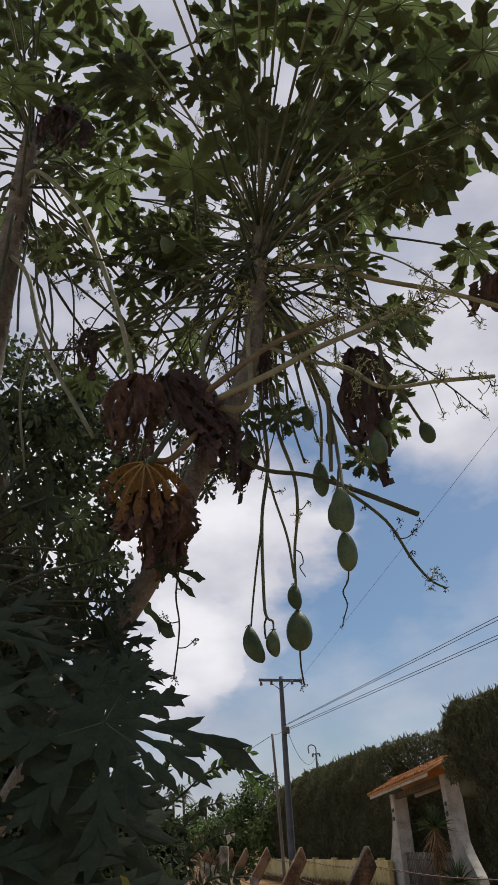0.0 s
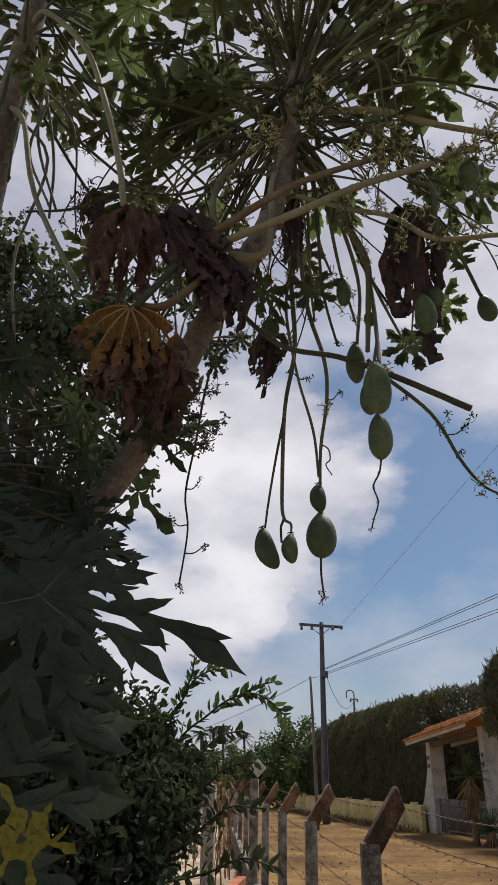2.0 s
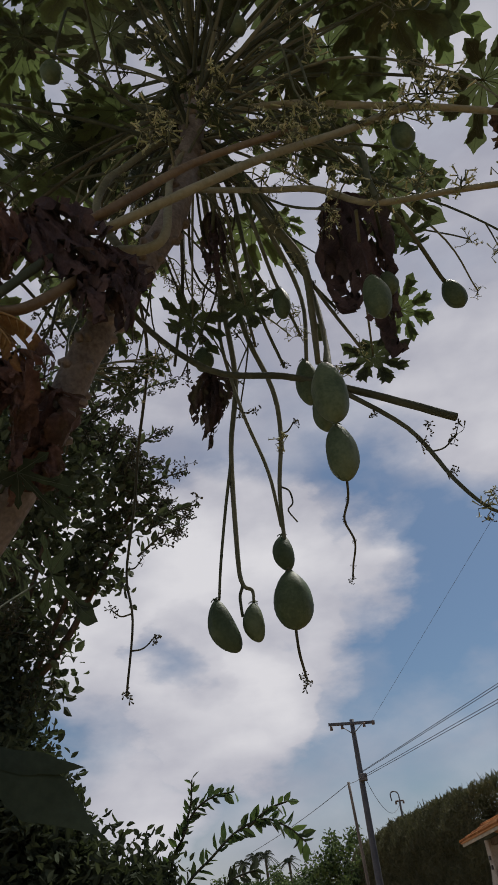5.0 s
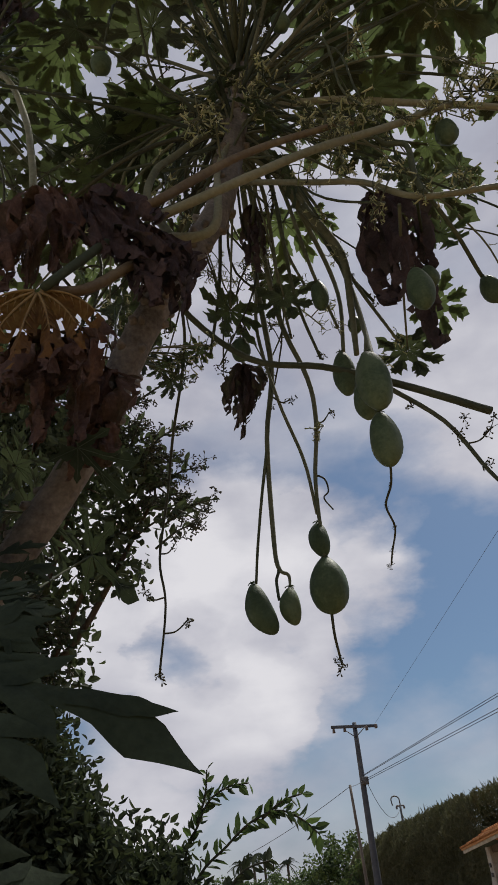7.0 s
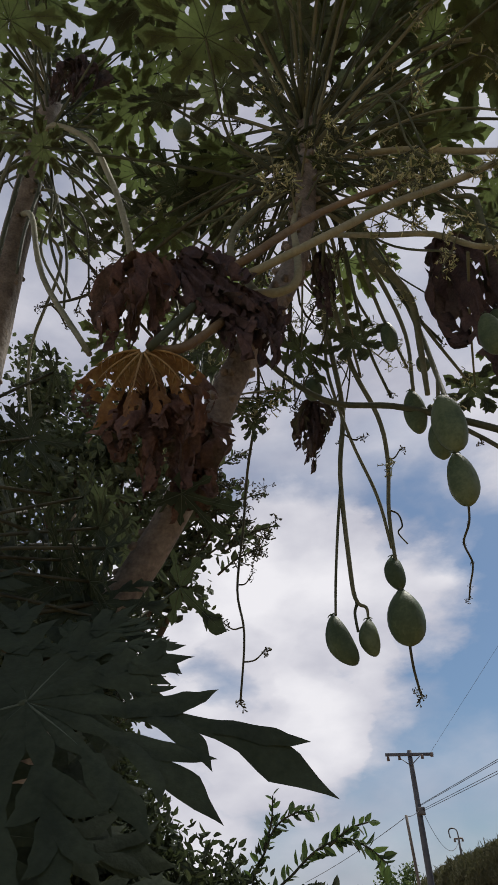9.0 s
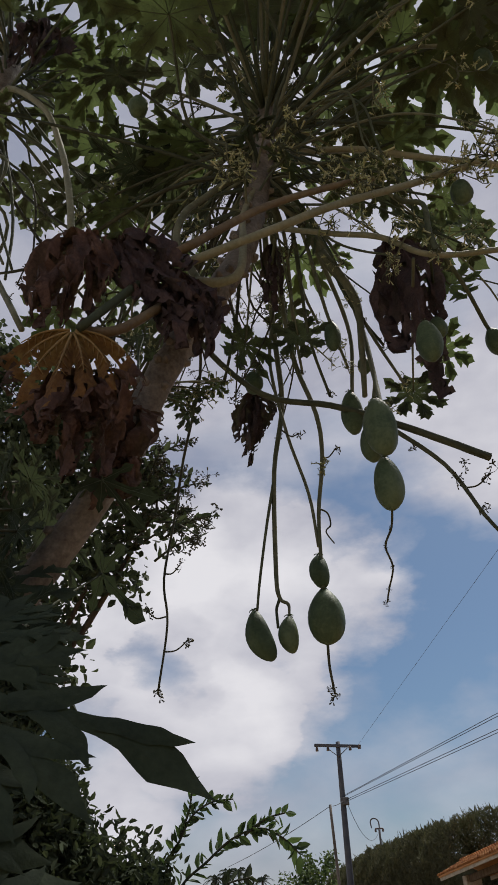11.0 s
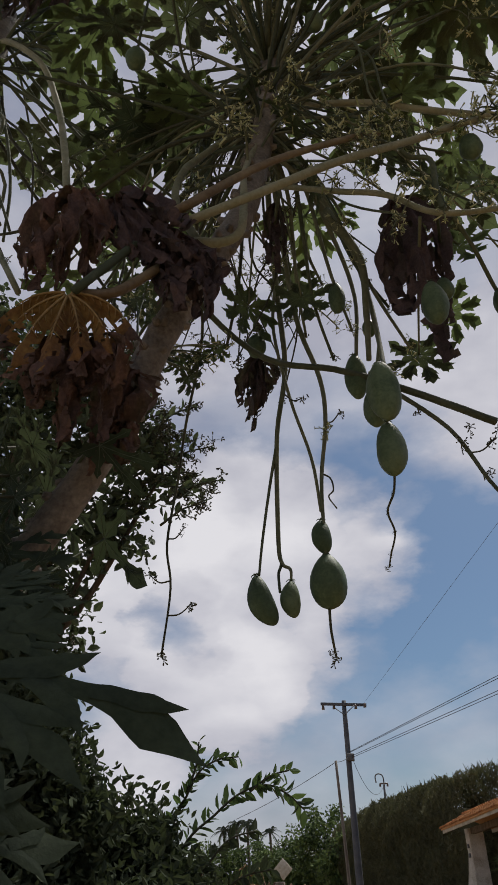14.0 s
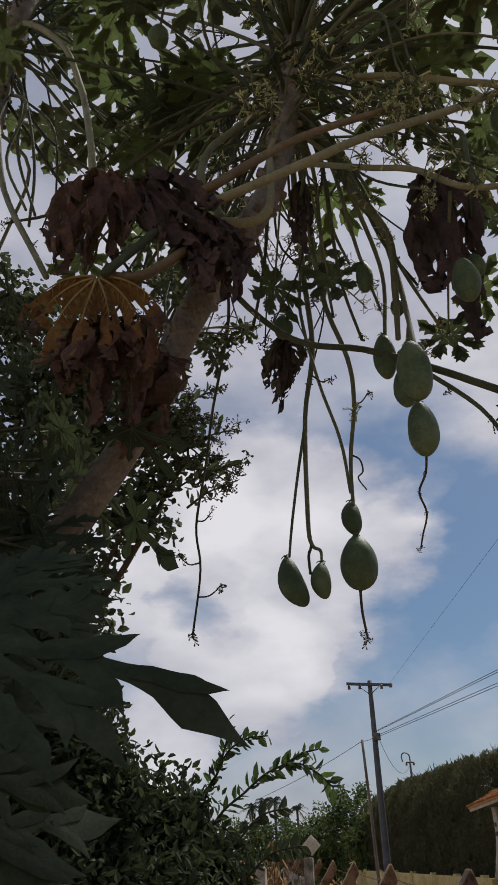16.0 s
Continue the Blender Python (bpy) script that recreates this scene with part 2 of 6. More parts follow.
M_BRICK = material("hollow_brick", ramp3((0.24, 0.075, 0.04), (0.36, 0.12, 0.06), (0.44, 0.19, 0.10)), 6, 0.9, 0.5, 40, by_object=0.25)
M_DRY = material("dry_stalks", ramp3((0.10, 0.06, 0.03), (0.20, 0.12, 0.055), (0.30, 0.20, 0.10)), 2, 0.9, 0.1, 30, by_island=0.5)
M_IRON = material("grey_iron", ramp3((0.05, 0.05, 0.05), (0.10, 0.10, 0.10), (0.16, 0.16, 0.155)), 9, 0.6, 0.2)
M_CERAMIC = material("insulator", ramp3((0.07, 0.05, 0.04), (0.12, 0.09, 0.07), (0.16, 0.12, 0.10)), 9, 0.35, 0.05)


# ---- builders ----
def mesh_of(name, bm, mats, smooth=True):
    me = bpy.data.meshes.new(name)
    bm.to_mesh(me)
    bm.free()
    for m in mats if isinstance(mats, (list, tuple)) else [mats]:
        me.materials.append(m)
    if smooth:
        me.shade_smooth()
    return me


def part(name, bm, mat, parent, label="", smooth=True, at=None):
    """One mesh object under a thing or a part."""
    me = bm if isinstance(bm, bpy.types.Mesh) else mesh_of(name, bm, mat, smooth)
    ob = new(name, me)
    ob.parent = parent
    if parent is not None:
        ob.matrix_parent_inverse = parent.matrix_basis.inverted()
    if at is not None:
        ob.matrix_basis = at
    if label:
        tagged(ob, label)
    return ob


def thing(name, label, category, at=(0, 0, 0), group="", kind=""):
    ob = new(name)
    ob.empty_display_size = 0.1
    ob.location = at
    return tagged(ob, label, category, group, kind)


def spline(points, steps):
    """Catmull-Rom through points."""
    p = [Vector(q) for q in points]
    p = [2 * p[0] - p[1]] + p + [2 * p[-1] - p[-2]]
    out = []
    for i in range(1, len(p) - 2):
        for k in range(steps):
            u = k / steps
            out.append(0.5 * (2 * p[i] + (p[i + 1] - p[i - 1]) * u + (2 * p[i - 1] - 5 * p[i] + 4 * p[i + 1] - p[i + 2]) * u * u
                              + (3 * p[i] - p[i - 1] - 3 * p[i + 1] + p[i + 2]) * u ** 3))
    return out + [p[-2]]


def tube(bm, points, r0, r1, sides=7, steps=5, rough=0.0, rings=0.0, mat=0, caps=True):
    """A tapered limb along a smooth line; rings swells it at leaf scars."""
    line = spline(points, steps) if steps > 1 else [Vector(q) for q in points]
    n = len(line)
    side = Vector((1, 0, 0))
    loops = []
    for i, c in enumerate(line):
        way = (line[min(i + 1, n - 1)] - line[max(i - 1, 0)]).normalized()
        side = side - way * side.dot(way)
        if side.length < 1e-4:
            side = way.orthogonal()
        side.normalize()
        other = way.cross(side)
        r = r0 + (r1 - r0) * i / (n - 1)
        if rings:
            r *= 1 + rings * (0.5 + 0.5 * math.sin(i * 2.1)) * random.uniform(0.5, 1)
        ring = []
        for k in range(sides):
            a = math.tau * k / sides
            rr = r * (1 + rough * random.uniform(-1, 1))
            ring.append(bm.verts.new(c + side * math.cos(a) * rr + other * math.sin(a) * rr))
        loops.append(ring)
    for a, b in zip(loops, loops[1:]):
        for k in range(sides):
            bm.faces.new((a[k], a[(k + 1) % sides], b[(k + 1) % sides], b[k])).material_index = mat
    if caps:
        bm.faces.new(loops[0][::-1]).material_index = mat
        bm.faces.new(loops[-1]).material_index = mat
    return line


def box(bm, size, at=(0, 0, 0), bevel=0.0, turn=None):
    """A box with softened edges."""
    m = Matrix.Translation(at) @ (turn or Matrix.Identity(4)) @ Matrix.Diagonal((*size, 1))
    made = bmesh.ops.create_cube(bm, size=1.0, matrix=m)["verts"]
    if bevel:
        edges = list({e for v in made for e in v.link_edges})
        bmesh.ops.bevel(bm, geom=edges, offset=bevel, segments=2, affect="EDGES", profile=0.6)


def withered(name, seed, length, width, mats, parent, at, label="", fingers=7, curl=0.5, cols=10, rows=30, veins=False, slim=1.0):
    """A dead leaf that hangs from its hub: crumpled, folded lobes with ragged edges and holes."""
    rng = random.Random(seed)
    bm = bmesh.new()
    for i in range(fingers):
        u = (i / max(1, fingers - 1)) * 2 - 1
        L = length * rng.uniform(0.6, 1.08) * (1 - 0.2 * abs(u))
        w = slim * width / fingers * rng.uniform(0.7, 1.25)
        face = rng.uniform(-0.7, 0.7)
        away = math.cos(i * 2.4 + seed) * width * 0.20
        wob, wf = rng.uniform(0, 6), rng.uniform(5, 9)
        grid = []
        for r in range(rows + 1):
            s = r / rows
            out = min(1, s * 2.4) ** 0.75
            c = Vector((u * width * 0.5 * out + 0.22 * w * math.sin(wf * s + wob), away * out + 0.3 * w * math.cos(wf * s * 1.3 + wob), -L * (s - 0.10 * math.sin(min(1, s * 2.5) * math.pi))))
            ww = w * (0.18 + 0.95 * math.sin(min(1, s * 1.08 + 0.05) * math.pi) ** 0.6) * (1 + 0.35 * noise.noise(Vector((s * 9, i * 5, seed))))
            d = Vector((math.cos(face + 1.2 * s), math.sin(face + 1.2 * s), 0))
            e = Vector((-d.y, d.x, 0))
            row = []
            for k in range(cols + 1):
                q = (k / cols) * 2 - 1
                fold = curl * w * (0.7 * math.sin(q * 4.0 + s * 6 + i) + 0.4 * math.sin(q * 9 - s * 10 + seed) + 0.16 * math.sin(q * 17 + s * 23 + i))
                p = c + d * q * ww * (1 + 0.25 * noise.noise(Vector((s * 30, i, seed + q * 2)))) + e * fold
                p += noise.noise_vector(p * 30 + Vector((seed, i, 0))) * 0.15 * w + noise.noise_vector(p * 95 + Vector((seed, i, 3))) * 0.085 * w
                row.append(bm.verts.new(p))
            grid.append(row)
        for r in range(rows):
            for k in range(cols):
                hole = noise.noise(grid[r][k].co * 45 + Vector((0, i * 3, seed)))
                if (k in (0, cols - 1) and rng.random() < 0.3) or hole > 0.46 or (r > rows * 0.75 and rng.random() < 0.12):
                    continue
                gold = len(mats) > 1 and r < rows * (0.50 - 0.2 * abs(u)) + 6 * noise.noise(grid[r][k].co * 20)
                bm.faces.new((grid[r][k], grid[r][k + 1], grid[r + 1][k + 1], grid[r + 1][k])).material_index = 1 if gold else 0
        if veins:
            mid = [grid[r][cols // 2].co + Vector((0, -0.003, 0)) for r in range(0, rows * 3 // 5, 3)]
            tube(bm, mid, 0.0036, 0.0012, 5, 2, mat=2)
            for j in range(2, len(mid) - 1, 2):
                for sgn in (-1, 1):
                    r = min(rows, j * 3 + 4)
                    tube(bm, [mid[j], grid[r][cols // 2 + sgn * 3].co + Vector((0, -0.003, 0))], 0.0016, 0.0008, 4, 1, mat=2)
    return part(name, bm, mats + ([M_DEAD_VEIN] if veins else []), parent, label, at=at)


def fruit_mesh(seed, length, fat, curve=0.0):
    """A papaya that hangs from z = 0 down, faintly five-ribbed, pear to oblong."""
    bm = bmesh.new()
    sides, n = 18, 14
    loops = []
    for i in range(n + 1):
        s = (1 - math.cos(math.pi * i / n)) / 2
        r = fat * length * 0.5 * max(0.0, 1 - abs(2 * s ** 1.10 - 1) ** 2.3) ** 0.50 * (0.80 + 0.22 * math.sin(s * 2.7))
        r = max(r, 0.0025)
        ring = []
        for k in range(sides):
            a = math.tau * k / sides
            rr = r * (1 + 0.045 * math.cos(5 * a) + 0.02 * noise.noise(Vector((math.cos(a), math.sin(a), s * 3 + seed))))
            ring.append(bm.verts.new((math.cos(a) * rr + curve * length * (math.sin(s * math.pi) - s * 0.6), math.sin(a) * rr, -length * s)))
        loops.append(ring)
    for a, b in zip(loops, loops[1:]):
        for k in range(sides):
            bm.faces.new((a[k], b[k], b[(k + 1) % sides], a[(k + 1) % sides]))
    bm.faces.new(loops[0])
    bm.faces.new(loops[-1][::-1])
    for k in range(5):
        a = math.tau * k / 5
        tube(bm, [(0, 0, 0.002), (math.cos(a) * 0.007, math.sin(a) * 0.007, 0.003), (math.cos(a) * 0.013, math.sin(a) * 0.013, -0.002)], 0.0022, 0.001, 4, 2)
    return mesh_of("fruit", bm, M_FRUIT)


def cluster_mesh(seed, size, twigs, mats, bud=0.2, flat=0.4, fat=0.3, stars=0.0):
    """A spray of small stems that end in buds or open five-petalled flowers."""
    rng = random.Random(seed)
    bm = bmesh.new()
    for i in range(twigs):
        d = Vector((rng.uniform(-1, 1), rng.uniform(-1, 1), rng.uniform(-1, 1) * flat)).normalized() * size * rng.uniform(0.35, 1.0)
        k = d * 0.5 + Vector((rng.uniform(-1, 1), rng.uniform(-1, 1), rng.uniform(-1, 1))) * size * 0.12
        tube(bm, [(0, 0, 0), k, d], size * 0.034, size * 0.020, 4, 2)
        for j in range(rng.choice((1, 2, 3))):
            e = d + Vector((rng.uniform(-1, 1), rng.uniform(-1, 1), rng.uniform(-1, 1))) * size * 0.2
            tube(bm, [d, (d + e) / 2, e], size * 0.02, size * 0.018, 4, 1)
            way = (e - d).normalized() * size * bud * rng.uniform(0.6, 1.2)
            tube(bm, [e - way * 0.2, e + way * 0.55, e + way], size * bud * fat * 0.6, size * bud * fat, 5, 2, mat=1)
            if rng.random() < stars:
                ax = way.normalized()
                sx = ax.orthogonal().normalized()
                sy = ax.cross(sx)
                o = e + way
                for n in range(5):
                    a = math.tau * n / 5
                    pd = sx * math.cos(a) + sy * math.sin(a)
                    pt = sx * -math.sin(a) + sy * math.cos(a)
                    R = size * 0.17
                    bm.faces.new([bm.verts.new(v) for v in (o, o + pd * R * 0.6 + pt * R * 0.22, o + pd * R + ax * R * 0.15, o + pd * R * 0.6 - pt * R * 0.22)]).material_index = 1
    return mesh_of("inflorescence", bm, mats)


def leaf_cloud(name, points, size, mats, parent, label="", aim=None, long=2.3, seed=0, hang=0.0):
    """Many small folded leaves, joined: points is an (n, 3) array."""
    rng = np.random.default_rng(seed)
    n = len(points)
    d = rng.normal(size=(n, 3)) if aim is None else aim + rng.normal(size=(n, 3)) * 0.55
    d[:, 2] -= hang
    d /= np.linalg.norm(d, axis=1)[:, None]
    q = rng.normal(size=(n, 3))
    side = np.cross(d, q)
    side /= np.linalg.norm(side, axis=1)[:, None]
    up = np.cross(side, d)
    L = (size * rng.uniform(0.6, 1.25, n))[:, None]
    w = L / long
    P = np.asarray(points)
    v = np.stack([P, P + d * L * 0.35 + side * w * 0.5 + up * w * 0.15, P + d * L * 0.72 + side * w * 0.36 + up * w * 0.1, P + d * L - up * w * 0.15,
                  P + d * L * 0.72 - side * w * 0.36 + up * w * 0.1, P + d * L * 0.35 - side * w * 0.5 + up * w * 0.15], axis=1).reshape(-1, 3)
    base = np.arange(n)[:, None] * 6
    f = np.concatenate([base + np.array([[0, 1, 2, 3]]), base + np.array([[0, 3, 4, 5]])])
    me = bpy.data.meshes.new(name)
    me.from_pydata(v.tolist(), [], f.tolist())
    for m in mats if isinstance(mats, (list, tuple)) else [mats]:
        me.materials.append(m)
    ob = new(name, me)
    ob.parent = parent
    if parent is not None:
        ob.matrix_parent_inverse = parent.matrix_basis.inverted()
    tagged(ob, label, kind="stuff")
    return ob


def broad_blade(seed, lobes, mats, droop=0.10, fat=1.0, webbed=0.20):
    """A large palmate blade of radius 1 seen close by: webbed round the hub, lobes that curve, each with side lobes given as (start along the rib, end radius, end angle, half width)."""
    rng = random.Random(seed)
    bm = bmesh.new()

    def along(lobe_, u):
        a0, L, bend = lobe_[:3]
        a = radians(a0 + bend * u * u)
        return Vector((math.cos(a), math.sin(a), 0)) * L * u

    def strip(line, halves, lift, ph):
        rows = []
        n = len(line)
        for j, c in enumerate(line):
            d = (line[min(j + 1, n - 1)] - line[max(j - 1, 0)]).normalized()
            e = Vector((-d.y, d.x, 0))
            row = []
            for k in range(-2, 3):
                w = halves[j][0 if k < 0 else 1] * abs(k) / 2
                ragged = 1 + (0.10 * math.sin(j * 1.15 + ph + k) + 0.05 * rng.uniform(-1, 1)) * (abs(k) == 2)
                row.append(bm.verts.new(c + e * w * ragged * (-1 if k < 0 else 1) + Vector((0, 0, lift - 0.10 * w))))
            rows.append(row)
        for p, q in zip(rows, rows[1:]):
            for k in range(4):
                bm.faces.new((p[k], q[k], q[k + 1], p[k + 1]))

    order = sorted(lobes, key=lambda l: l[0])
    for i, lb in enumerate(order):
        a0, L, bend, teeth = lb
        gaps = [radians(min(62, abs(order[(i + o) % len(order)][0] - a0) % 360)) for o in (-1, 1)]
        n = 26
        line = [along(lb, j / n) for j in range(n + 1)]
        halves = []
        for j in range(n + 1):
            u = j / n
            swell = 0.034 + 0.040 * math.exp(-((u - 0.80) / 0.13) ** 2)
            free = fat * L * swell * max(0.0, 1 - max(0.0, (u - 0.80) / 0.20) ** 1.5)
            web = [max(0.0, u * L * math.tan(g / 2) * (1 - max(0.0, (u * L - webbed) / 0.14))) for g in gaps]
            halves.append([max(free if u > 0.2 else 0.0, w) for w in web])
        strip(line, halves, 0.0016 * (i % 4), rng.uniform(0, 6))
        tube(bm, [p + Vector((0, 0, -0.004)) for p in line[::4]], 0.0065, 0.0015, 5, 2, mat=1)
        for m, (u0, r1, a1, w1) in enumerate(teeth):
            o = along(lb, u0)
            e = Vector((math.cos(radians(a1)), math.sin(radians(a1)), 0)) * r1
            k = o.lerp(e, 0.5) + (o.normalized() * 0.04)
            pts = spline([o, k, e], 7)
            hv = [[w1 * (1 - (j / (len(pts) - 1)) ** 2.2) * (0.75 + 0.35 * math.sin(math.pi * j / (len(pts) - 1)))] * 2 for j in range(len(pts))]
            strip(pts, hv, 0.0016 * (i % 4) + 0.004 + 0.002 * m, rng.uniform(0, 6))
            tube(bm, [p + Vector((0, 0, -0.003)) for p in pts[::3]], 0.004, 0.001, 4, 2, mat=1)
    ph = rng.uniform(0, 6)
    for v in bm.verts:
        r = math.hypot(v.co.x, v.co.y)
        th = math.atan2(v.co.y, v.co.x)
        v.co.z += -droop * r * r + 0.035 * r * math.sin(3 * th + ph) + 0.05 * r * noise.noise(v.co * 3 + Vector((seed, 0, 0)))
    return mesh_of("leaf_blade", bm, mats)


def side_lobes(a, L, rng, wide=1.0):
    """Four side lobes of an ordinary lobe."""
    return [(0.40, L * rng.uniform(0.62, 0.72), a - rng.uniform(14, 19), 0.045 * wide), (0.44, L * rng.uniform(0.66, 0.76), a + rng.uniform(13, 18), 0.042 * wide),
            (0.60, L * rng.uniform(0.82, 0.90), a - rng.uniform(8, 12), 0.034 * wide), (0.64, L * rng.uniform(0.84, 0.92), a + rng.uniform(7, 11), 0.032 * wide)]


BLADES = []
for k in range(6):
    rng = random.Random(80 + k)
    BLADES.append(broad_blade(80 + k, [(a + rng.uniform(-6, 6), L * rng.uniform(0.88, 1.06), rng.uniform(-9, 9), side_lobes(a, L, rng, 1.7)) for a, L in ((0, 1.0), (38, 0.95), (-38, 0.95), (78, 0.86), (-78, 0.86), (122, 0.72), (-122, 0.72), (165, 0.5))], [M_LEAF, M_VEIN], 0.22 + 0.08 * (k % 3), 2.1, 0.30))
rng = random.Random(31)
# blades in the shaded leaf colour
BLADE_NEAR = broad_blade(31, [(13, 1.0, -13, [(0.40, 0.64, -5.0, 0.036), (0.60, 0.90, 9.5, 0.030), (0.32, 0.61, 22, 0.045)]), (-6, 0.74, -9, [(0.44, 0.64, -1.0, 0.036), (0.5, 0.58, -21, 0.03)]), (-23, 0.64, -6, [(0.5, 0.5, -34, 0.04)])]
                         + [(a, L, -7, side_lobes(a - 4, L, rng)) for a, L in ((-46, 0.72), (-68, 0.92), (-104, 0.78), (-146, 0.72), (45, 0.56), (86, 0.6), (130, 0.66), (170, 0.62))], [M_LEAF_SHADED, M_VEIN_SHADED], 0.09, 0.86)
BLADES_SHADED = []
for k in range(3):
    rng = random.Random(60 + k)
    BLADES_SHADED.append(broad_blade(60 + k, [(a + rng.uniform(-5, 5), L * rng.uniform(0.9, 1.06), rng.uniform(-10, 10), side_lobes(a, L, rng)) for a, L in ((0, 1.0), (34, 0.93), (-36, 0.95), (72, 0.84), (-74, 0.86), (116, 0.72), (-118, 0.74), (160, 0.6))], [M_LEAF_SHADED, M_VEIN_SHADED], 0.2, 1.2, 0.22))
BLADE_SMALL = broad_blade(33, [(4, 1.0, -8, [(0.5, 0.72, 14, 0.05), (0.6, 0.84, -11, 0.035)]), (-78, 0.62, 6, []), (-128, 0.52, 4, []), (84, 0.55, -6, [])], [M_LEAF_SHADED, M_VEIN_SHADED], 0.12, 1.9)
BLADE_FORK = broad_blade(34, [(18, 0.98, -8, [(0.45, 0.7, 28, 0.05)]), (-14, 1.0, -8, [(0.5, 0.66, -28, 0.04)]), (-55, 0.6, 0, []), (70, 0.5, 0, []), (130, 0.5, 0, []), (-110, 0.45, 0, [])], [M_LEAF_SHADED, M_VEIN_SHADED], 0.15, 1.5)
BLADE_YELLOW = broad_blade(20, [(4, 1.0, 8, []), (-70, 0.70, 10, []), (-128, 1.15, -8, [(0.45, 0.8, -104, 0.05)]), (178, 1.1, -6, []), (128, 0.95, 6, []), (68, 0.9, 12, [])], [M_LEAF_OLD, M_VEIN_YELLOW], 0.25, 1.25, 0.36)
FRUITS = {"round": fruit_mesh(2, 0.155, 0.64), "oval": fruit_mesh(1, 0.14, 0.58), "long": fruit_mesh(3, 0.148, 0.46, 0.07), "slim": fruit_mesh(4, 0.10, 0.52, 0.06), "pear": fruit_mesh(5, 0.15, 0.475), "tall": fruit_mesh(7, 0.185, 0.43), "narrow": fruit_mesh(8, 0.165, 0.40), "small": fruit_mesh(6, 0.085, 0.66)}
BLOSSOMS = [cluster_mesh(k, 0.055, 7, [M_STALK, M_FLOWER], 0.30, 0.8, 0.16, 0.55) for k in range(4)]
BUDS = [cluster_mesh(10 + k, 0.036, 8, [M_TWIG, M_BUD], 0.26, 0.8, 0.34) for k in range(4)]


# ---- ground, road ----
def sheet(name, xs, ys, height, mat, label, category):
    """A ground sheet over a grid, with its height given by a function."""
    v = [(x, y, height(x, y)) for y in ys for x in xs]
    n = len(xs)
    f = [(j * n + i, j * n + i + 1, (j + 1) * n + i + 1, (j + 1) * n + i) for j in range(len(ys) - 1) for i in range(n - 1)]
    me = bpy.data.meshes.new(name)
    me.from_pydata(v, [], f)
    me.materials.append(mat)
    me.shade_smooth()
    return tagged(new(name, me), label, category, kind="structure")


def spaced(near, far, step, count):
    """Even steps near by, then growing ones to the horizon."""
    a = [near + step * k for k in range(count)]
    while a[-1] < far:
        a.append(a[-1] + (a[-1] - a[-2]) * 1.35)
    return a


def fence_x(y):
    """The fence's line."""
    return 1.63 - 0.20 * y


def land(x, y):
    low = -0.25 if x < fence_x(y) - 0.4 and y < 25 else 0.0
    return low + 0.05 * noise.noise(Vector((x * 0.5, y * 0.5, 0))) + 0.02 * noise.noise(Vector((x * 2, y * 2, 4)))


gx = sorted([-v for v in spaced(0.5, 3000, 0.5, 40)] + [0] + spaced(0.5, 3000, 0.5, 40))
gy = sorted([-v for v in spaced(0.5, 3000, 0.8, 10)] + [0] + spaced(0.5, 3000, 0.5, 110))
sheet("ground", gx, gy, land, M_EARTH, "ochre packed earth of the lane and fields", "ground")


# ---- papaya trees ----
def papaya_tree(label, trunk_line, r0, r1):
    tree = thing("papaya_tree", label, "tree", trunk_line[0])
    bm = bmesh.new()
    tube(bm, trunk_line, r0, r1, 14, 9, rough=0.025, rings=0.07)
    line = spline(trunk_line, 9)
    rng = random.Random(len(label))
    for i in range(4, len(line) - 2):
        for k in range(2):
            a = rng.uniform(0, math.tau)
            d = Vector((math.cos(a), math.sin(a), 0.1))
            r = r0 + (r1 - r0) * i / len(line)
            o = line[i] + d * r * 0.85
            tube(bm, [o, o + d * 0.012, o + d * 0.020], 0.013, 0.007, 6, 1)
    part("trunk", bm, M_TRUNK, tree, "pale ringed trunk with leaf scars")
    return tree


def leaf(tree, start, end, radius, blade, sag=0.05, thick=0.011, pitch=None, twist=0.0, mat=None, blade_label="", start_up=0.0, bend=(0, 0, 0)):
    """A long stalk with its blade at the end."""
    a, b = Vector(start), Vector(end)
    mid = (a + b) / 2 + Vector((0, 0, sag)) + Vector(bend)
    bm = bmesh.new()
    tube(bm, [a, (a + mid) / 2 + Vector((0, 0, sag * 0.4 + start_up)), mid, b], thick, thick * 0.55, 7, 4)
    stalk = part("leaf_stalk", bm, mat or M_STALK_DARK, tree)
    d = b - mid
    yaw = math.atan2(d.y, d.x)
    p = pitch if pitch is not None else math.degrees(math.atan2(d.z, math.hypot(d.x, d.y))) - 22
    m = Matrix.Translation(b) @ Euler((0, 0, yaw)).to_matrix().to_4x4() @ Euler((radians(twist), radians(-p), 0), "YXZ").to_matrix().to_4x4() @ Matrix.Scale(radius, 4)
    part("leaf_blade", blade, None, stalk, blade_label, at=m)
    return stalk


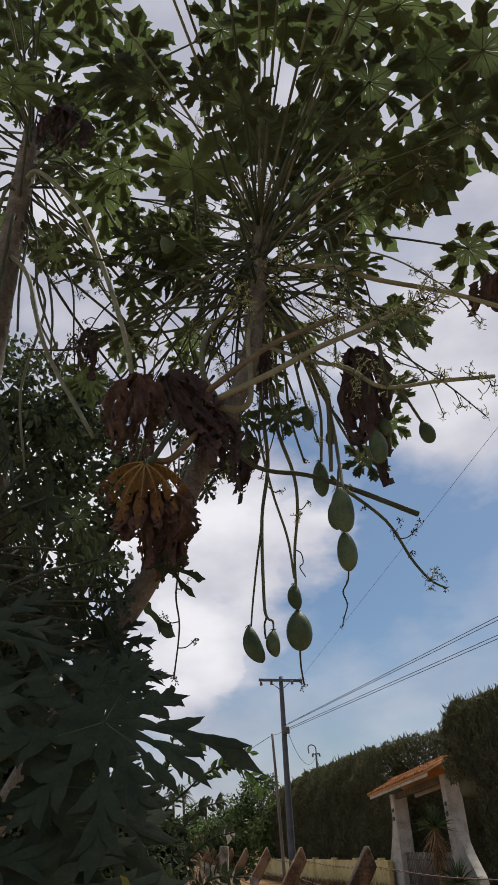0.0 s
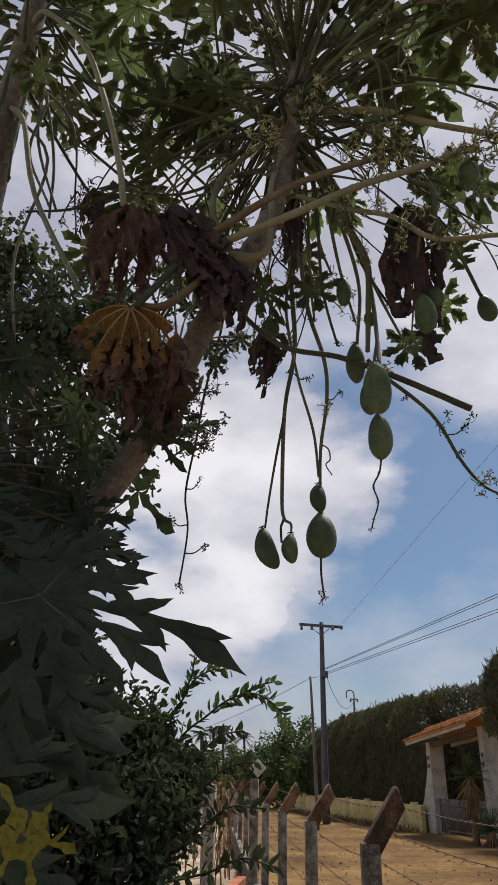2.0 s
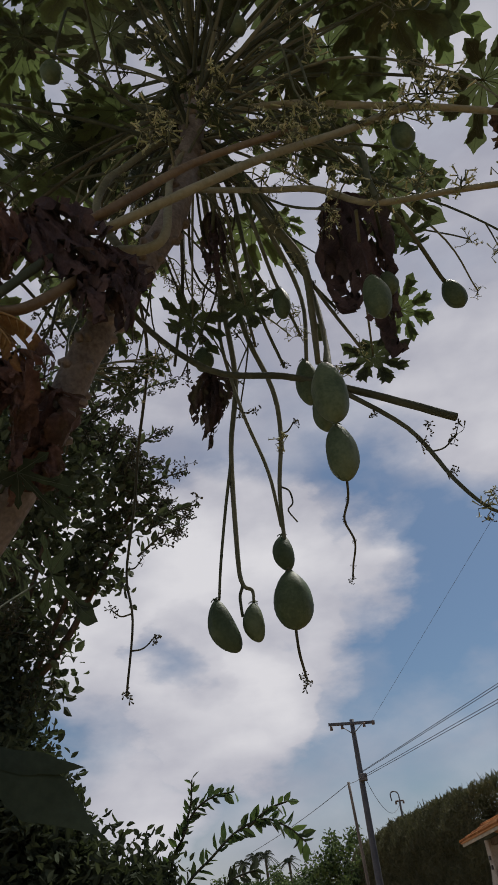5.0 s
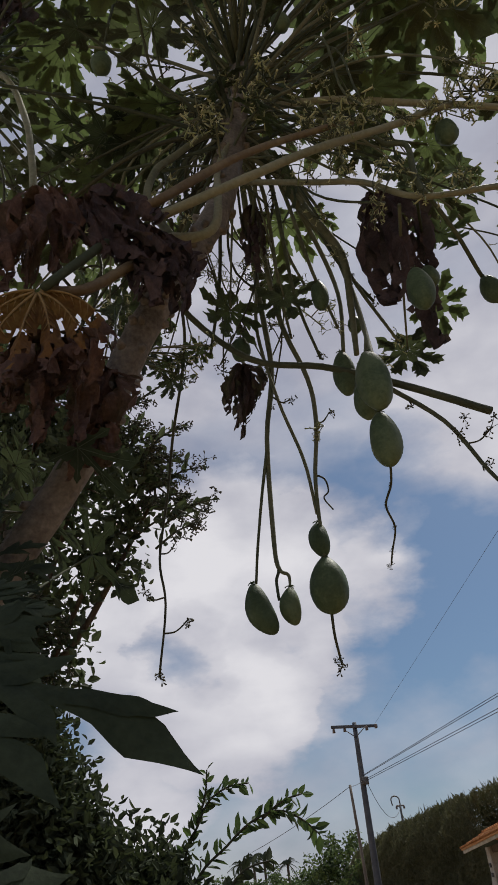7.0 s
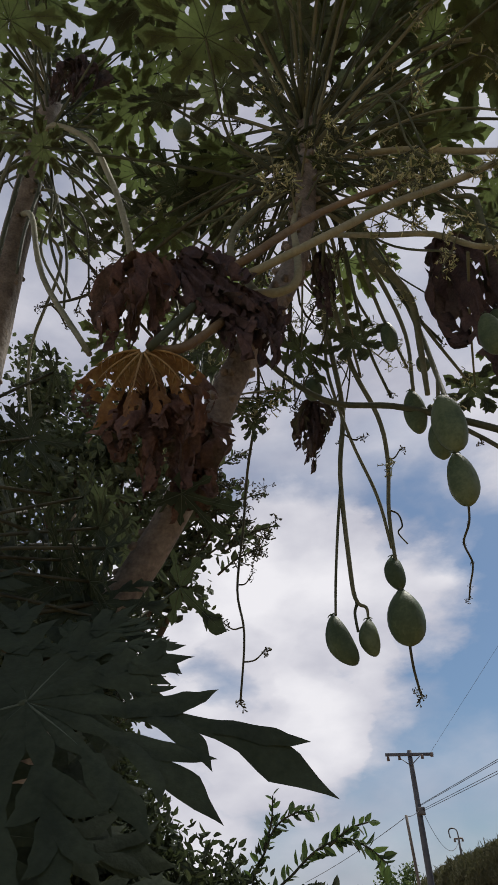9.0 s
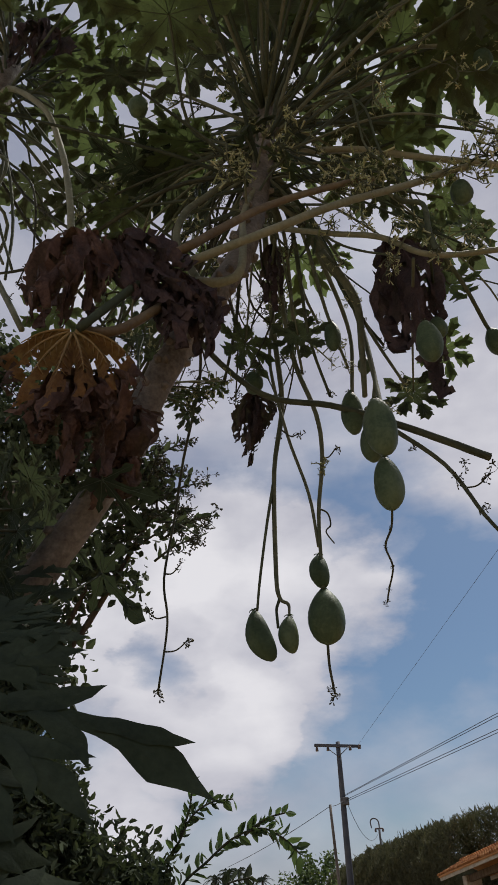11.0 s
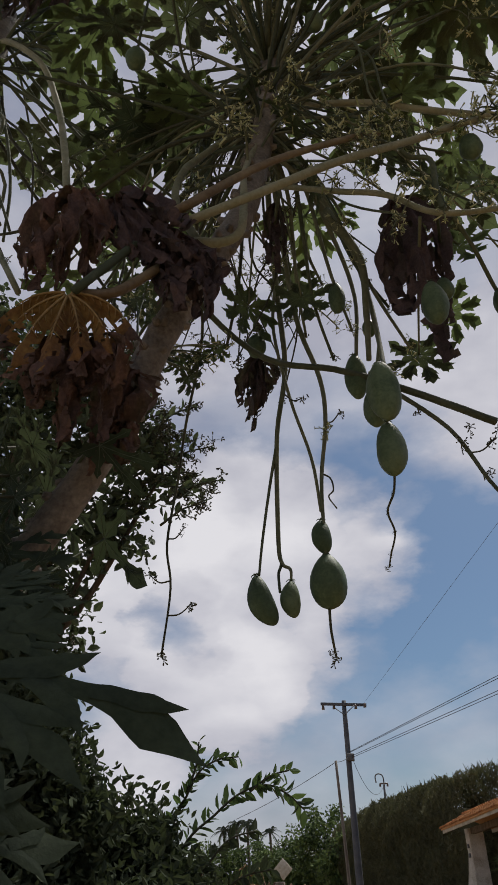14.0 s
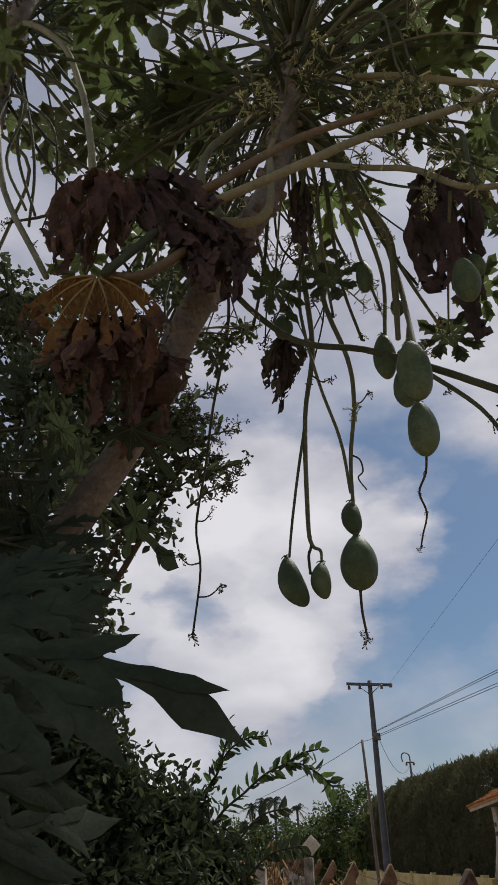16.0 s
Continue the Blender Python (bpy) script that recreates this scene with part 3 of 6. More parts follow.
def crown(tree, top, count, seed, reach=(0.5, 0.85), skip=None, low=-6, high=72, size=(0.24, 0.36), depth=0.32):
    """Leaves all round the top of a trunk, the younger the higher."""
    rng = random.Random(seed)
    top = Vector(top)
    for i in range(count):
        u = i / (count - 1)
        az = i * 2.39996 + seed + rng.uniform(-0.5, 0.5)
        el = radians(low + (high - low) * u ** 1.15 + rng.uniform(-14, 14))
        L = rng.uniform(*reach) * (1 - 0.35 * u)
        way = Vector((math.cos(az) * math.cos(el), math.sin(az) * math.cos(el), math.sin(el)))
        if skip and skip(way):
            continue
        start = top - Vector((0, 0, depth * (1 - u))) + way * 0.03
        leaf(tree, start, start + way * L, rng.uniform(*size) * (1 - 0.25 * u), BLADES[i % 6], rng.uniform(-0.10, 0.14) * L, 0.0085 * (1 - 0.3 * u), twist=rng.uniform(-25, 25), bend=(rng.uniform(-0.13, 0.13), rng.uniform(-0.13, 0.13), 0))


def stalk(tree, points, r0=0.006, r1=0.004, mat=None, label="", name="fruit_stalk"):
    bm = bmesh.new()
    tube(bm, points, r0, r1, 7, 5, rough=0.05)
    return part(name, bm, mat or M_STALK, tree, label)


def fruit(under, at, kind, tilt=0, turn=0, scale=1.0, lean=0):
    """A fruit whose stem end is at the place given."""
    return part("fruit", FRUITS[kind], None, under, at=pose(*at, tilt, lean, turn) @ Matrix.Scale(scale, 4))


def blossom(under, at, seed, scale=1.0, dry=False):
    rng = random.Random(seed)
    me = (BUDS if dry else BLOSSOMS)[seed % 4]
    return part("inflorescence", me, None, under, at=pose(*at, rng.uniform(0, 360), rng.uniform(0, 360), rng.uniform(0, 360)) @ Matrix.Scale(scale, 4))


def placed_leaf(tree, start, hub, tip, normal, blade, sag=0.03, thick=0.008, label="", mat=None):
    """A leaf whose hub, middle tip and upward side are known."""
    a, h, t = Vector(start), Vector(hub), Vector(tip)
    bm = bmesh.new()
    tube(bm, [a, (a + h) / 2 + Vector((0, 0, sag)), h], thick, thick * 0.6, 7, 6)
    st = part("leaf_stalk", bm, mat or M_STALK, tree)
    x = (t - h).normalized()
    z = (Vector(normal) - x * x.dot(Vector(normal))).normalized()
    y = z.cross(x)
    m = Matrix.Translation(h) @ Matrix((x, y, z)).transposed().to_4x4() @ Matrix.Scale((t - h).length, 4)
    part("leaf_blade", blade, None, st, label, at=m)
    return st


def spray(tree, start, end, seed, r=0.005, clusters=5, dry=False, drop=0.1, size=1.0):
    """A long thin flower stalk, forked near its end and hung with small clusters."""
    rng = random.Random(seed)
    a, b = Vector(start), Vector(end)
    k1 = a.lerp(b, 0.35) + Vector((rng.uniform(-0.18, 0.18), rng.uniform(-0.15, 0.15), drop + rng.uniform(-0.08, 0.10)))
    k2 = a.lerp(b, 0.72) + Vector((rng.uniform(-0.13, 0.13), rng.uniform(-0.1, 0.1), drop * 0.4 + rng.uniform(-0.07, 0.07)))
    bm = bmesh.new()
    line = tube(bm, [a, k1, k2, b], r, r * 0.5, 6, 6, 0.05)
    ends = [b]
    for j in range(clusters - 1):
        o = line[int(len(line) * rng.uniform(0.45, 0.97))]
        e = o + Vector((rng.uniform(-1, 1), rng.uniform(-1, 1), rng.uniform(-0.8, 0.5))) * 0.09
        tube(bm, [o, (o + e) / 2 + Vector((0, 0, 0.015)), e], r * 0.5, r * 0.35, 5, 3)
        ends.append(e)
    st = part("flower_stalk", bm, M_TWIG if dry else M_STALK, tree)
    for j, e in enumerate(ends):
        blossom(st, e, seed * 7 + j, size * rng.uniform(0.6, 1.05), dry)
    return st


big = papaya_tree("leaning papaya tree with long hanging stalks of green fruit",
                  [(-1.0, 2.05, -0.3), (-0.92, 2.04, 0.5), (-0.68, 2.02, 1.35), (-0.32, 2.0, 2.03), (-0.05, 1.98, 2.45), (0.09, 1.96, 2.77), (0.19, 1.97, 2.98), (0.28, 2.02, 3.25), (0.335, 2.07, 3.65), (0.37, 2.1, 4.1)], 0.036, 0.034)
crown(big, (0.37, 2.1, 4.12), 15, 3, reach=(0.55, 1.0), size=(0.20, 0.31), low=16, high=82, depth=0.55, skip=lambda w: w.z < 0.45 and w.y < -0.35)


def crown_leaf(tree, top, hub, radius, k):
    """A leaf at a known place of the crown, spread outward and a little down."""
    t, h = Vector(top), Vector(hub)
    out = Vector((h.x - t.x, h.y - t.y, 0))
    out = out.normalized() if out.length > 0.05 else Vector((0, -1, 0))
    placed_leaf(tree, t, h, h + out * radius * 0.95 - Vector((0, 0, radius * 0.28)), Vector((0, 0, 1)) + out * 0.25, BLADES[k % 6], 0.06, 0.0075)


for k, (hub, radius) in enumerate([((0.82, 1.6, 4.79), 0.36), ((1.41, 1.75, 4.67), 0.36), ((1.08, 2.3, 4.63), 0.36), ((-0.2, 1.8, 4.98), 0.36), ((-0.03, 2.3, 4.1), 0.22), ((-0.3, 2.1, 4.59), 0.25), ((0.88, 2.3, 5.19), 0.26), ((1.36, 2.4, 4.13), 0.28), ((0.7, 2.5, 4.3), 0.24), ((0.97, 2.6, 3.92), 0.24), ((-0.52, 2.5, 4.41), 0.18), ((0.47, 1.75, 5.05), 0.33), ((1.44, 2.25, 5.55), 0.36), ((0.24, 2.2, 5.47), 0.28), ((0.63, 2.5, 4.82), 0.3), ((0.94, 2.7, 4.78), 0.3), ((1.4, 2.6, 5.23), 0.34)]):
    crown_leaf(big, (0.36, 2.09, 3.85 + 0.02 * (k % 9)), hub, radius, k)
withered("withered_leaf", 12, 0.34, 0.16, [M_DEAD_DARK], big, pose(0.436, 2.05, 4.84), "dark brown dead leaf in the crown", 5, 0.6)
side = papaya_tree("papaya tree with pale trunk and drooping stalks behind the first",
                   [(-1.05, 2.5, -0.3), (-1.0, 2.45, 1.2), (-0.93, 2.35, 2.6), (-0.89, 2.28, 3.5), (-0.86, 2.22, 4.3), (-0.84, 2.2, 5.1)], 0.075, 0.05)
crown(side, (-0.84, 2.2, 5.15), 16, 11, reach=(0.5, 1.05), size=(0.22, 0.32), low=8, high=80, depth=0.5, skip=lambda w: w.z < 0.4 and (w.y < -0.35 or w.x > 0.5))
for k, (hub, radius) in enumerate([((-0.78, 1.9, 5.53), 0.34), ((-0.71, 1.7, 4.72), 0.3), ((-0.72, 2.4, 5.57), 0.3), ((-0.65, 2.2, 6.32), 0.34), ((-0.84, 2.6, 4.73), 0.24)]):
    crown_leaf(side, (-0.84, 2.2, 4.9 + 0.03 * k), hub, radius, k + 2)

for tree, top in ((big, Vector((0.37, 2.1, 4.1))), (side, Vector((-0.84, 2.2, 5.12)))):
    rng = random.Random(17)
    for k in range(7):
        az, el = k * 2.4 + 1.1, radians(rng.uniform(25, 85))
        way = Vector((math.cos(az) * math.cos(el), math.sin(az) * math.cos(el), math.sin(el)))
        start = top - Vector((0, 0, rng.uniform(0, 0.2)))
        leaf(tree, start, start + way * rng.uniform(0.22, 0.5), rng.uniform(0.10, 0.2), BLADES[k % 6], 0.02, 0.006, twist=rng.uniform(-20, 20))

# long stalks of the first tree
s1 = stalk(big, [(0.146, 1.81, 2.995), (0.366, 1.88, 3.223), (0.597, 1.95, 3.374), (0.66, 1.97, 3.40)], 0.0115, 0.007, M_STALK_RED, "reddish brown stalk")
s2 = stalk(big, [(0.165, 1.82, 2.965), (0.365, 1.85, 3.08), (0.538, 1.9, 3.211), (0.747, 1.97, 3.349), (0.853, 2.0, 3.421), (0.93, 2.01, 3.45)], 0.0115, 0.009, M_STALK_PALE)
s3 = stalk(big, [(0.18, 1.93, 3.02), (0.123, 1.9, 3.147), (0.127, 1.93, 3.312), (0.163, 1.97, 3.425), (0.249, 2.0, 3.546), (0.31, 2.05, 3.62)], 0.011, 0.009, M_STALK_PALE)
s4 = stalk(big, [(0.175, 1.9, 2.993), (0.245, 1.9, 2.979), (0.286, 1.9, 3.011), (0.293, 1.92, 3.154), (0.289, 1.98, 3.356), (0.33, 2.05, 3.6)], 0.013, 0.008, M_STALK_PALE)
s5 = stalk(big, [(0.31, 2.05, 3.38), (0.519, 2.0, 3.231), (0.649, 2.0, 3.184), (0.765, 2.0, 3.086), (0.977, 2.05, 3.126), (1.2, 2.1, 3.16)], 0.008, 0.008, M_STALK_PALE)
s6 = stalk(big, [(0.70, 1.96, 3.30), (0.724, 1.98, 3.292), (0.772, 1.98, 3.268), (0.77, 1.99, 3.163), (0.778, 2.0, 3.084)], 0.006, 0.009)
s7 = stalk(big, [(0.36, 2.09, 3.8), (0.64, 2.15, 3.853), (0.85, 2.15, 3.747), (1.135, 2.2, 3.688), (1.4, 2.25, 3.6)], 0.013, 0.010, M_STALK_PALE)
s8 = stalk(big, [(0.37, 2.1, 4.0), (0.689, 2.1, 4.297), (0.907, 2.1, 4.374), (1.157, 2.1, 4.286)], 0.010, 0.008, M_STALK_PALE)
trio = stalk(big, [(0.36, 2.08, 3.7), (0.417, 2.15, 3.652), (0.496, 2.3, 3.51), (0.569, 2.4, 3.443), (0.60, 2.40, 3.223), (0.60, 2.30, 2.95), (0.592, 2.19, 2.775)], 0.013, 0.006)
duo = stalk(big, [(0.36, 2.1, 3.66), (0.444, 2.2, 3.566), (0.517, 2.4, 3.509), (0.564, 2.5, 3.331), (0.541, 2.47, 3.05)], 0.010, 0.006)
hang_a = stalk(big, [(0.35, 2.1, 3.72), (0.32, 2.25, 3.72), (0.306, 2.5, 3.43), (0.315, 2.55, 3.113), (0.274, 2.58, 2.871), (0.263, 2.58, 2.527), (0.27, 2.58, 2.45), (0.292, 2.58, 2.43), (0.293, 2.58, 2.398)], 0.012, 0.0035)
hang_b = stalk(big, [(0.270, 2.58, 2.83), (0.245, 2.57, 2.68), (0.222, 2.56, 2.522), (0.208, 2.56, 2.41)], 0.005, 0.0035)
hang_c = stalk(big, [(0.35, 2.1, 3.7), (0.339, 2.25, 3.70), (0.36, 2.5, 3.313), (0.422, 2.56, 3.058), (0.426, 2.58, 2.894), (0.398, 2.58, 2.695), (0.391, 2.59, 2.46)], 0.011, 0.005)
hang_d = stalk(big, [(0.30, 2.5, 3.42), (0.287, 2.52, 3.24), (0.324, 2.55, 2.985), (0.374, 2.58, 2.776), (0.389, 2.59, 2.60)], 0.006, 0.005)
hang_e = stalk(big, [(0.263, 2.58, 2.50), (0.268, 2.58, 2.448), (0.259, 2.58, 2.418), (0.261, 2.58, 2.365)], 0.0045, 0.004)
tail = stalk(big, [(0.389, 2.59, 2.335), (0.387, 2.61, 2.27), (0.39, 2.64, 2.23), (0.393, 2.66, 2.205)], 0.004, 0.003, M_TWIG)
blossom(tail, (0.393, 2.66, 2.20), 1, 0.7, True)
blossom(tail, (0.388, 2.66, 2.22), 2, 0.5, True)
tail_b = stalk(big, [(0.578, 2.2, 2.49), (0.572, 2.24, 2.455), (0.556, 2.30, 2.437), (0.570, 2.36, 2.41), (0.556, 2.41, 2.375), (0.549, 2.44, 2.355)], 0.003, 0.002, M_TWIG)
blossom(tail_b, (0.549, 2.44, 2.355), 2, 0.35, True)
curl_b = stalk(big, [(0.40, 2.58, 2.72), (0.425, 2.58, 2.70), (0.43, 2.58, 2.66), (0.415, 2.58, 2.64), (0.435, 2.58, 2.60)], 0.003, 0.002, M_TWIG)
for k, z in enumerate((2.585, 2.545, 2.505, 2.47)):
    blossom(tail_b, ((0.572, 2.24, 2.455), (0.557, 2.30, 2.437), (0.570, 2.36, 2.41), (0.557, 2.41, 2.375))[k], 20 + k, 0.22, True)
stub = stalk(big, [(0.17, 2.02, 3.05), (0.119, 2.2, 3.092), (0.275, 2.35, 2.991), (0.47, 2.42, 2.975), (0.616, 2.47, 2.939), (0.77, 2.52, 2.885), (0.922, 2.58, 2.834)], 0.0075, 0.0125, M_STALK_DARK, "bare broken-off green stalk", "leaf_stalk")
shoot = stalk(big, [(0.575, 2.46, 2.98), (0.615, 2.47, 2.929), (0.778, 2.53, 2.795), (0.862, 2.57, 2.638), (0.926, 2.6, 2.557), (0.985, 2.62, 2.526)], 0.0085, 0.004, M_STALK_DARK)
blossom(shoot, (0.985, 2.62, 2.526), 3, 0.7, True)
blossom(shoot, (0.93, 2.6, 2.56), 4, 0.9)
vine = stalk(big, [(0.15, 2.0, 3.2), (0.08, 2.3, 3.35), (0.049, 2.5, 3.235), (-0.051, 2.7, 3.036), (-0.094, 2.78, 2.862), (-0.133, 2.82, 2.654), (-0.12, 2.84, 2.506), (-0.146, 2.86, 2.294)], 0.006, 0.0035, M_TWIG)
blossom(vine, (-0.146, 2.86, 2.30), 5, 0.9, True)
def side_shoot(under, start, end, seed, size=0.8):
    """A short crooked side twig with a tuft of dry buds."""
    a, b = Vector(start), Vector(end)
    bm = bmesh.new()
    tube(bm, [a, a.lerp(b, 0.5) - Vector((0, 0, 0.015)), b], 0.003, 0.002, 5, 4)
    st = part("side_twig", bm, M_TWIG, under)
    blossom(st, b, seed, size, True)


side_shoot(vine, (-0.125, 2.84, 2.53), (-0.19, 2.84, 2.555), 7)
side_shoot(vine, (-0.13, 2.85, 2.42), (-0.05, 2.85, 2.455), 8, 0.9)
side_shoot(vine, (-0.13, 2.82, 2.67), (-0.08, 2.82, 2.70), 9, 0.6)
side_shoot(vine, (0.049, 2.5, 3.235), (0.0, 2.45, 3.12), 10)
side_shoot(hang_a, (0.31, 2.55, 3.0), (0.36, 2.54, 2.97), 11, 0.7)
side_shoot(hang_c, (0.424, 2.58, 2.9), (0.47, 2.57, 2.92), 12, 0.7)
side_shoot(shoot, (0.82, 2.55, 2.72), (0.90, 2.55, 2.76), 13, 0.9)
stalk(big, [(0.600, 2.30, 2.95), (0.575, 2.27, 2.80), (0.572, 2.25, 2.70), (0.586, 2.21, 2.615)], 0.006, 0.004)
stalk_r = stalk(big, [(0.76, 2.0, 3.2), (0.82, 2.1, 3.197), (0.883, 2.2, 3.16), (0.954, 2.35, 3.152), (0.972, 2.37, 3.145)], 0.006, 0.006)

fruit(hang_c, (0.392, 2.59, 2.468), "round", 0, 20)
fruit(hang_d, (0.386, 2.6, 2.578), "slim", 4, 200, 1.05)
fruit(hang_b, (0.198, 2.56, 2.412), "long", 0, 180, 1.0, 16)
fruit(hang_e, (0.292, 2.58, 2.396), "slim", 0, 190, 1.02)
fruit(duo, (0.533, 2.47, 3.06), "narrow", 0, 40, 1.0)
fruit(trio, (0.578, 2.18, 2.788), "tall", 0, 100, 1.0, 6)
fruit(trio, (0.561, 2.28, 2.785), "pear", 0, 30, 0.8)
fruit(trio, (0.578, 2.2, 2.622), "pear", 0, 0, 0.97)
fruit(duo, (0.502, 2.39, 3.295), "narrow", 0, 70, 0.78)
fruit(s5, (0.733, 2.13, 2.985), "pear", 0, 70, 0.92)
fruit(stalk_r, (0.965, 2.37, 3.152), "oval", 0, 0, 0.75, -12)
fruit(s5, (0.79, 2.24, 3.10), "small", 0, 70, 0.9)
fruit(duo, (0.595, 2.5, 3.22), "small", 0, 70, 0.8)
fruit(hang_a, (0.231, 2.5, 3.22), "small", 0, 70, 1.1)
f_top = stalk(big, [(0.34, 2.05, 4.0), (0.16, 1.95, 4.28), (0.03, 1.86, 4.22), (0.012, 1.83, 4.05), (0.004, 1.82, 3.77)], 0.006, 0.004)
fruit(f_top, (0.002, 1.82, 3.77), "small", 0, 70, 1.05)
fruit(s8, (1.147, 2.1, 4.25), "small", 0, 70, 1.2)
fruit(s2, (0.904, 2.05, 3.44), "small", 0, 70, 1.1)
fruit(s8, (0.531, 2.0, 4.16), "small", 0, 70, 1.1)

for k, (at, under) in enumerate((((0.93, 2.01, 3.45), s2), ((0.90, 2.03, 3.46), s2), ((0.86, 1.98, 3.40), s2), ((0.95, 2.03, 3.41), s2), ((0.66, 1.97, 3.40), s1), ((0.62, 1.94, 3.35), s1),
                                  ((0.52, 1.98, 3.25), s5), ((0.68, 1.98, 3.19), s5), ((0.78, 1.98, 3.09), s5), ((0.88, 2.0, 3.12), s5), ((0.99, 2.04, 3.14), s5), ((1.1, 2.06, 3.15), s5), ((1.18, 2.1, 3.13), s5),
                                  ((0.7, 2.08, 4.29), s8), ((0.95, 2.08, 4.36), s8), ((1.12, 2.08, 4.31), s8), ((1.18, 2.1, 4.27), s8), ((0.595, 2.22, 2.80), trio), ((0.425, 2.55, 2.85), hang_c), ((0.605, 2.24, 2.80), trio))):
    blossom(under, at, 30 + k, 1.0 if k < 16 else 0.75)
for k, (at, under) in enumerate((((0.988, 2.0, 3.469), s2), ((1.03, 2.0, 3.52), s2), ((0.97, 2.02, 3.50), s2), ((1.0, 1.98, 3.44), s2), ((0.64, 1.95, 3.42), s1), ((0.58, 1.95, 3.38), s1), ((0.37, 2.0, 4.3), s8), ((0.72, 2.0, 3.87), s7), ((1.0, 2.0, 3.96), s7), ((0.96, 2.2, 4.86), s8), ((0.45, 1.98, 3.75), s7), ((0.30, 1.95, 3.6), s3), ((0.26, 1.93, 3.5), s3))):
    blossom(under, at, 90 + k, 1.35)
for k, at in enumerate(((0.70, 2.50, 2.84), (0.80, 2.53, 2.74), (0.87, 2.58, 2.66), (0.83, 2.52, 2.78), (0.93, 2.62, 2.53), (0.96, 2.6, 2.58))):
    blossom(shoot, at, 60 + k, 0.7, True)

for k, e in enumerate([(0.473, 2.5, 3.073), (0.539, 2.45, 3.138), (0.605, 2.35, 3.226), (0.463, 2.5, 3.403), (0.392, 2.55, 3.224), (0.574, 2.3, 3.279), (0.655, 2.4, 3.169), (0.701, 2.45, 3.043), (0.557, 2.3, 3.469), (0.339, 2.4, 3.431)]):
    a, b = Vector((0.35, 2.09, 3.72 - 0.02 * k)), Vector(e)
    st = stalk(big, [a, a.lerp(b, 0.35) + Vector((0.02, 0, 0.08)), a.lerp(b, 0.75) + Vector((0.015 * (k % 3 - 1), 0, 0.03)), b], 0.008, 0.0045)
    blossom(st, e, 80 + k, 0.7, k % 2 == 0)

def fan_leaf(seed, width, length, parent, at, label):
    """A freshly withered palmate leaf hanging by its hub: a pleated fan whose lobes bend down, webbed above and crumpled and frayed below."""
    rng = random.Random(seed)
    bm = bmesh.new()
    fingers, per, rows = 7, 10, 34
    cols = fingers * per
    reach = [length * rng.uniform(0.85, 1.12) * (1 - 0.22 * abs(i - 3) / 3) for i in range(fingers)]
    ph = [rng.uniform(0, 6) for _ in range(fingers)]
    grid = [[None] * (cols + 1) for _ in range(rows + 1)]
    for c in range(cols + 1):
        u = c / cols * 2 - 1
        i = min(fingers - 1, c // per)
        q = abs(((c % per) / per) * 2 - 1) if c < cols else 1.0      # 0 on a lobe's rib, 1 on the seam
        L = reach[i] * (1 - 0.16 * q)
        p = Vector((0, 0, 0))
        for r in range(rows + 1):
            s = r / rows
            a = radians(105) * u * (1 - 0.80 * min(1, s * 1.15))
            p = p + Vector((math.sin(a) * width / length * 2.0, 0, -math.cos(a))) * (L / rows)
            deep = 0.030 * q * min(1, s * 2.2) + 0.05 * abs(u) * min(1, s * 2)
            belly = -0.055 * math.sin(min(1, s * 1.25) * math.pi / 2)
            crumple = max(0.0, s - 0.56) ** 1.05
            d = Vector((0.016 * math.sin(s * 16 + ph[i]) + 0.010 * math.sin(q * 9 + s * 31 + i), belly + deep + 0.018 * math.sin(c * 1.3 + s * 13 + ph[i]), 0.010 * math.sin(c * 0.9 + s * 19))) * crumple
            w = p + Vector((0, belly + deep, 0)) + d
            w += noise.noise_vector(w * 42 + Vector((seed, i, 0))) * 0.016 * crumple + noise.noise_vector(w * 115 + Vector((seed, 0, i))) * 0.014 * crumple
            grid[r][c] = bm.verts.new(w)
    for r in range(rows):
        s = r / rows
        for c in range(cols):
            q = abs(((c % per) + 0.5) / per * 2 - 1)
            hole = noise.noise(grid[r][c].co * 52 + Vector((0, 3, seed)))
            if s > 0.36 and (q > 0.92 - 0.45 * (s - 0.36) or hole > 0.44 - 0.3 * (s - 0.36) or (s > 0.82 and rng.random() < 0.3)):
                continue
            gold = s + 0.16 * q < 0.80 + 0.30 * noise.noise(grid[r][c].co * 26)
            bm.faces.new((grid[r][c], grid[r][c + 1], grid[r + 1][c + 1], grid[r + 1][c])).material_index = 1 if gold else 0
    front = Vector((0, -0.003, 0))
    for i in range(fingers):
        c0 = i * per + per // 2
        mid = [grid[r][c0].co + front for r in range(0, rows * 3 // 5, 3)]
        tube(bm, mid, 0.0034, 0.0010, 5, 2, mat=2)
        for j in range(1, len(mid) - 1):
            for sgn in (-1, 1):
                tube(bm, [mid[j], grid[min(rows, j * 3 + 3)][c0 + sgn * 3].co + front], 0.0016, 0.0007, 4, 1, mat=2)
    return part("withered_leaf", bm, [M_DEAD, M_DEAD_GOLD, M_DEAD_VEIN], parent, label, at=at)


for k, (hub, radius) in enumerate([((0.42, 2.0, 3.6), 0.11), ((0.30, 1.98, 3.75), 0.13), ((0.47, 2.05, 3.35), 0.10)]):
    h = Vector(hub)
    out = Vector((h.x - 0.31, h.y - 2.3, -0.25)).normalized()
    placed_leaf(big, (0.33, 2.07, 3.62 + 0.03 * k), h, h + out * radius, (-0.1, 0.6, 0.7), BLADES[k], 0.03, 0.005)

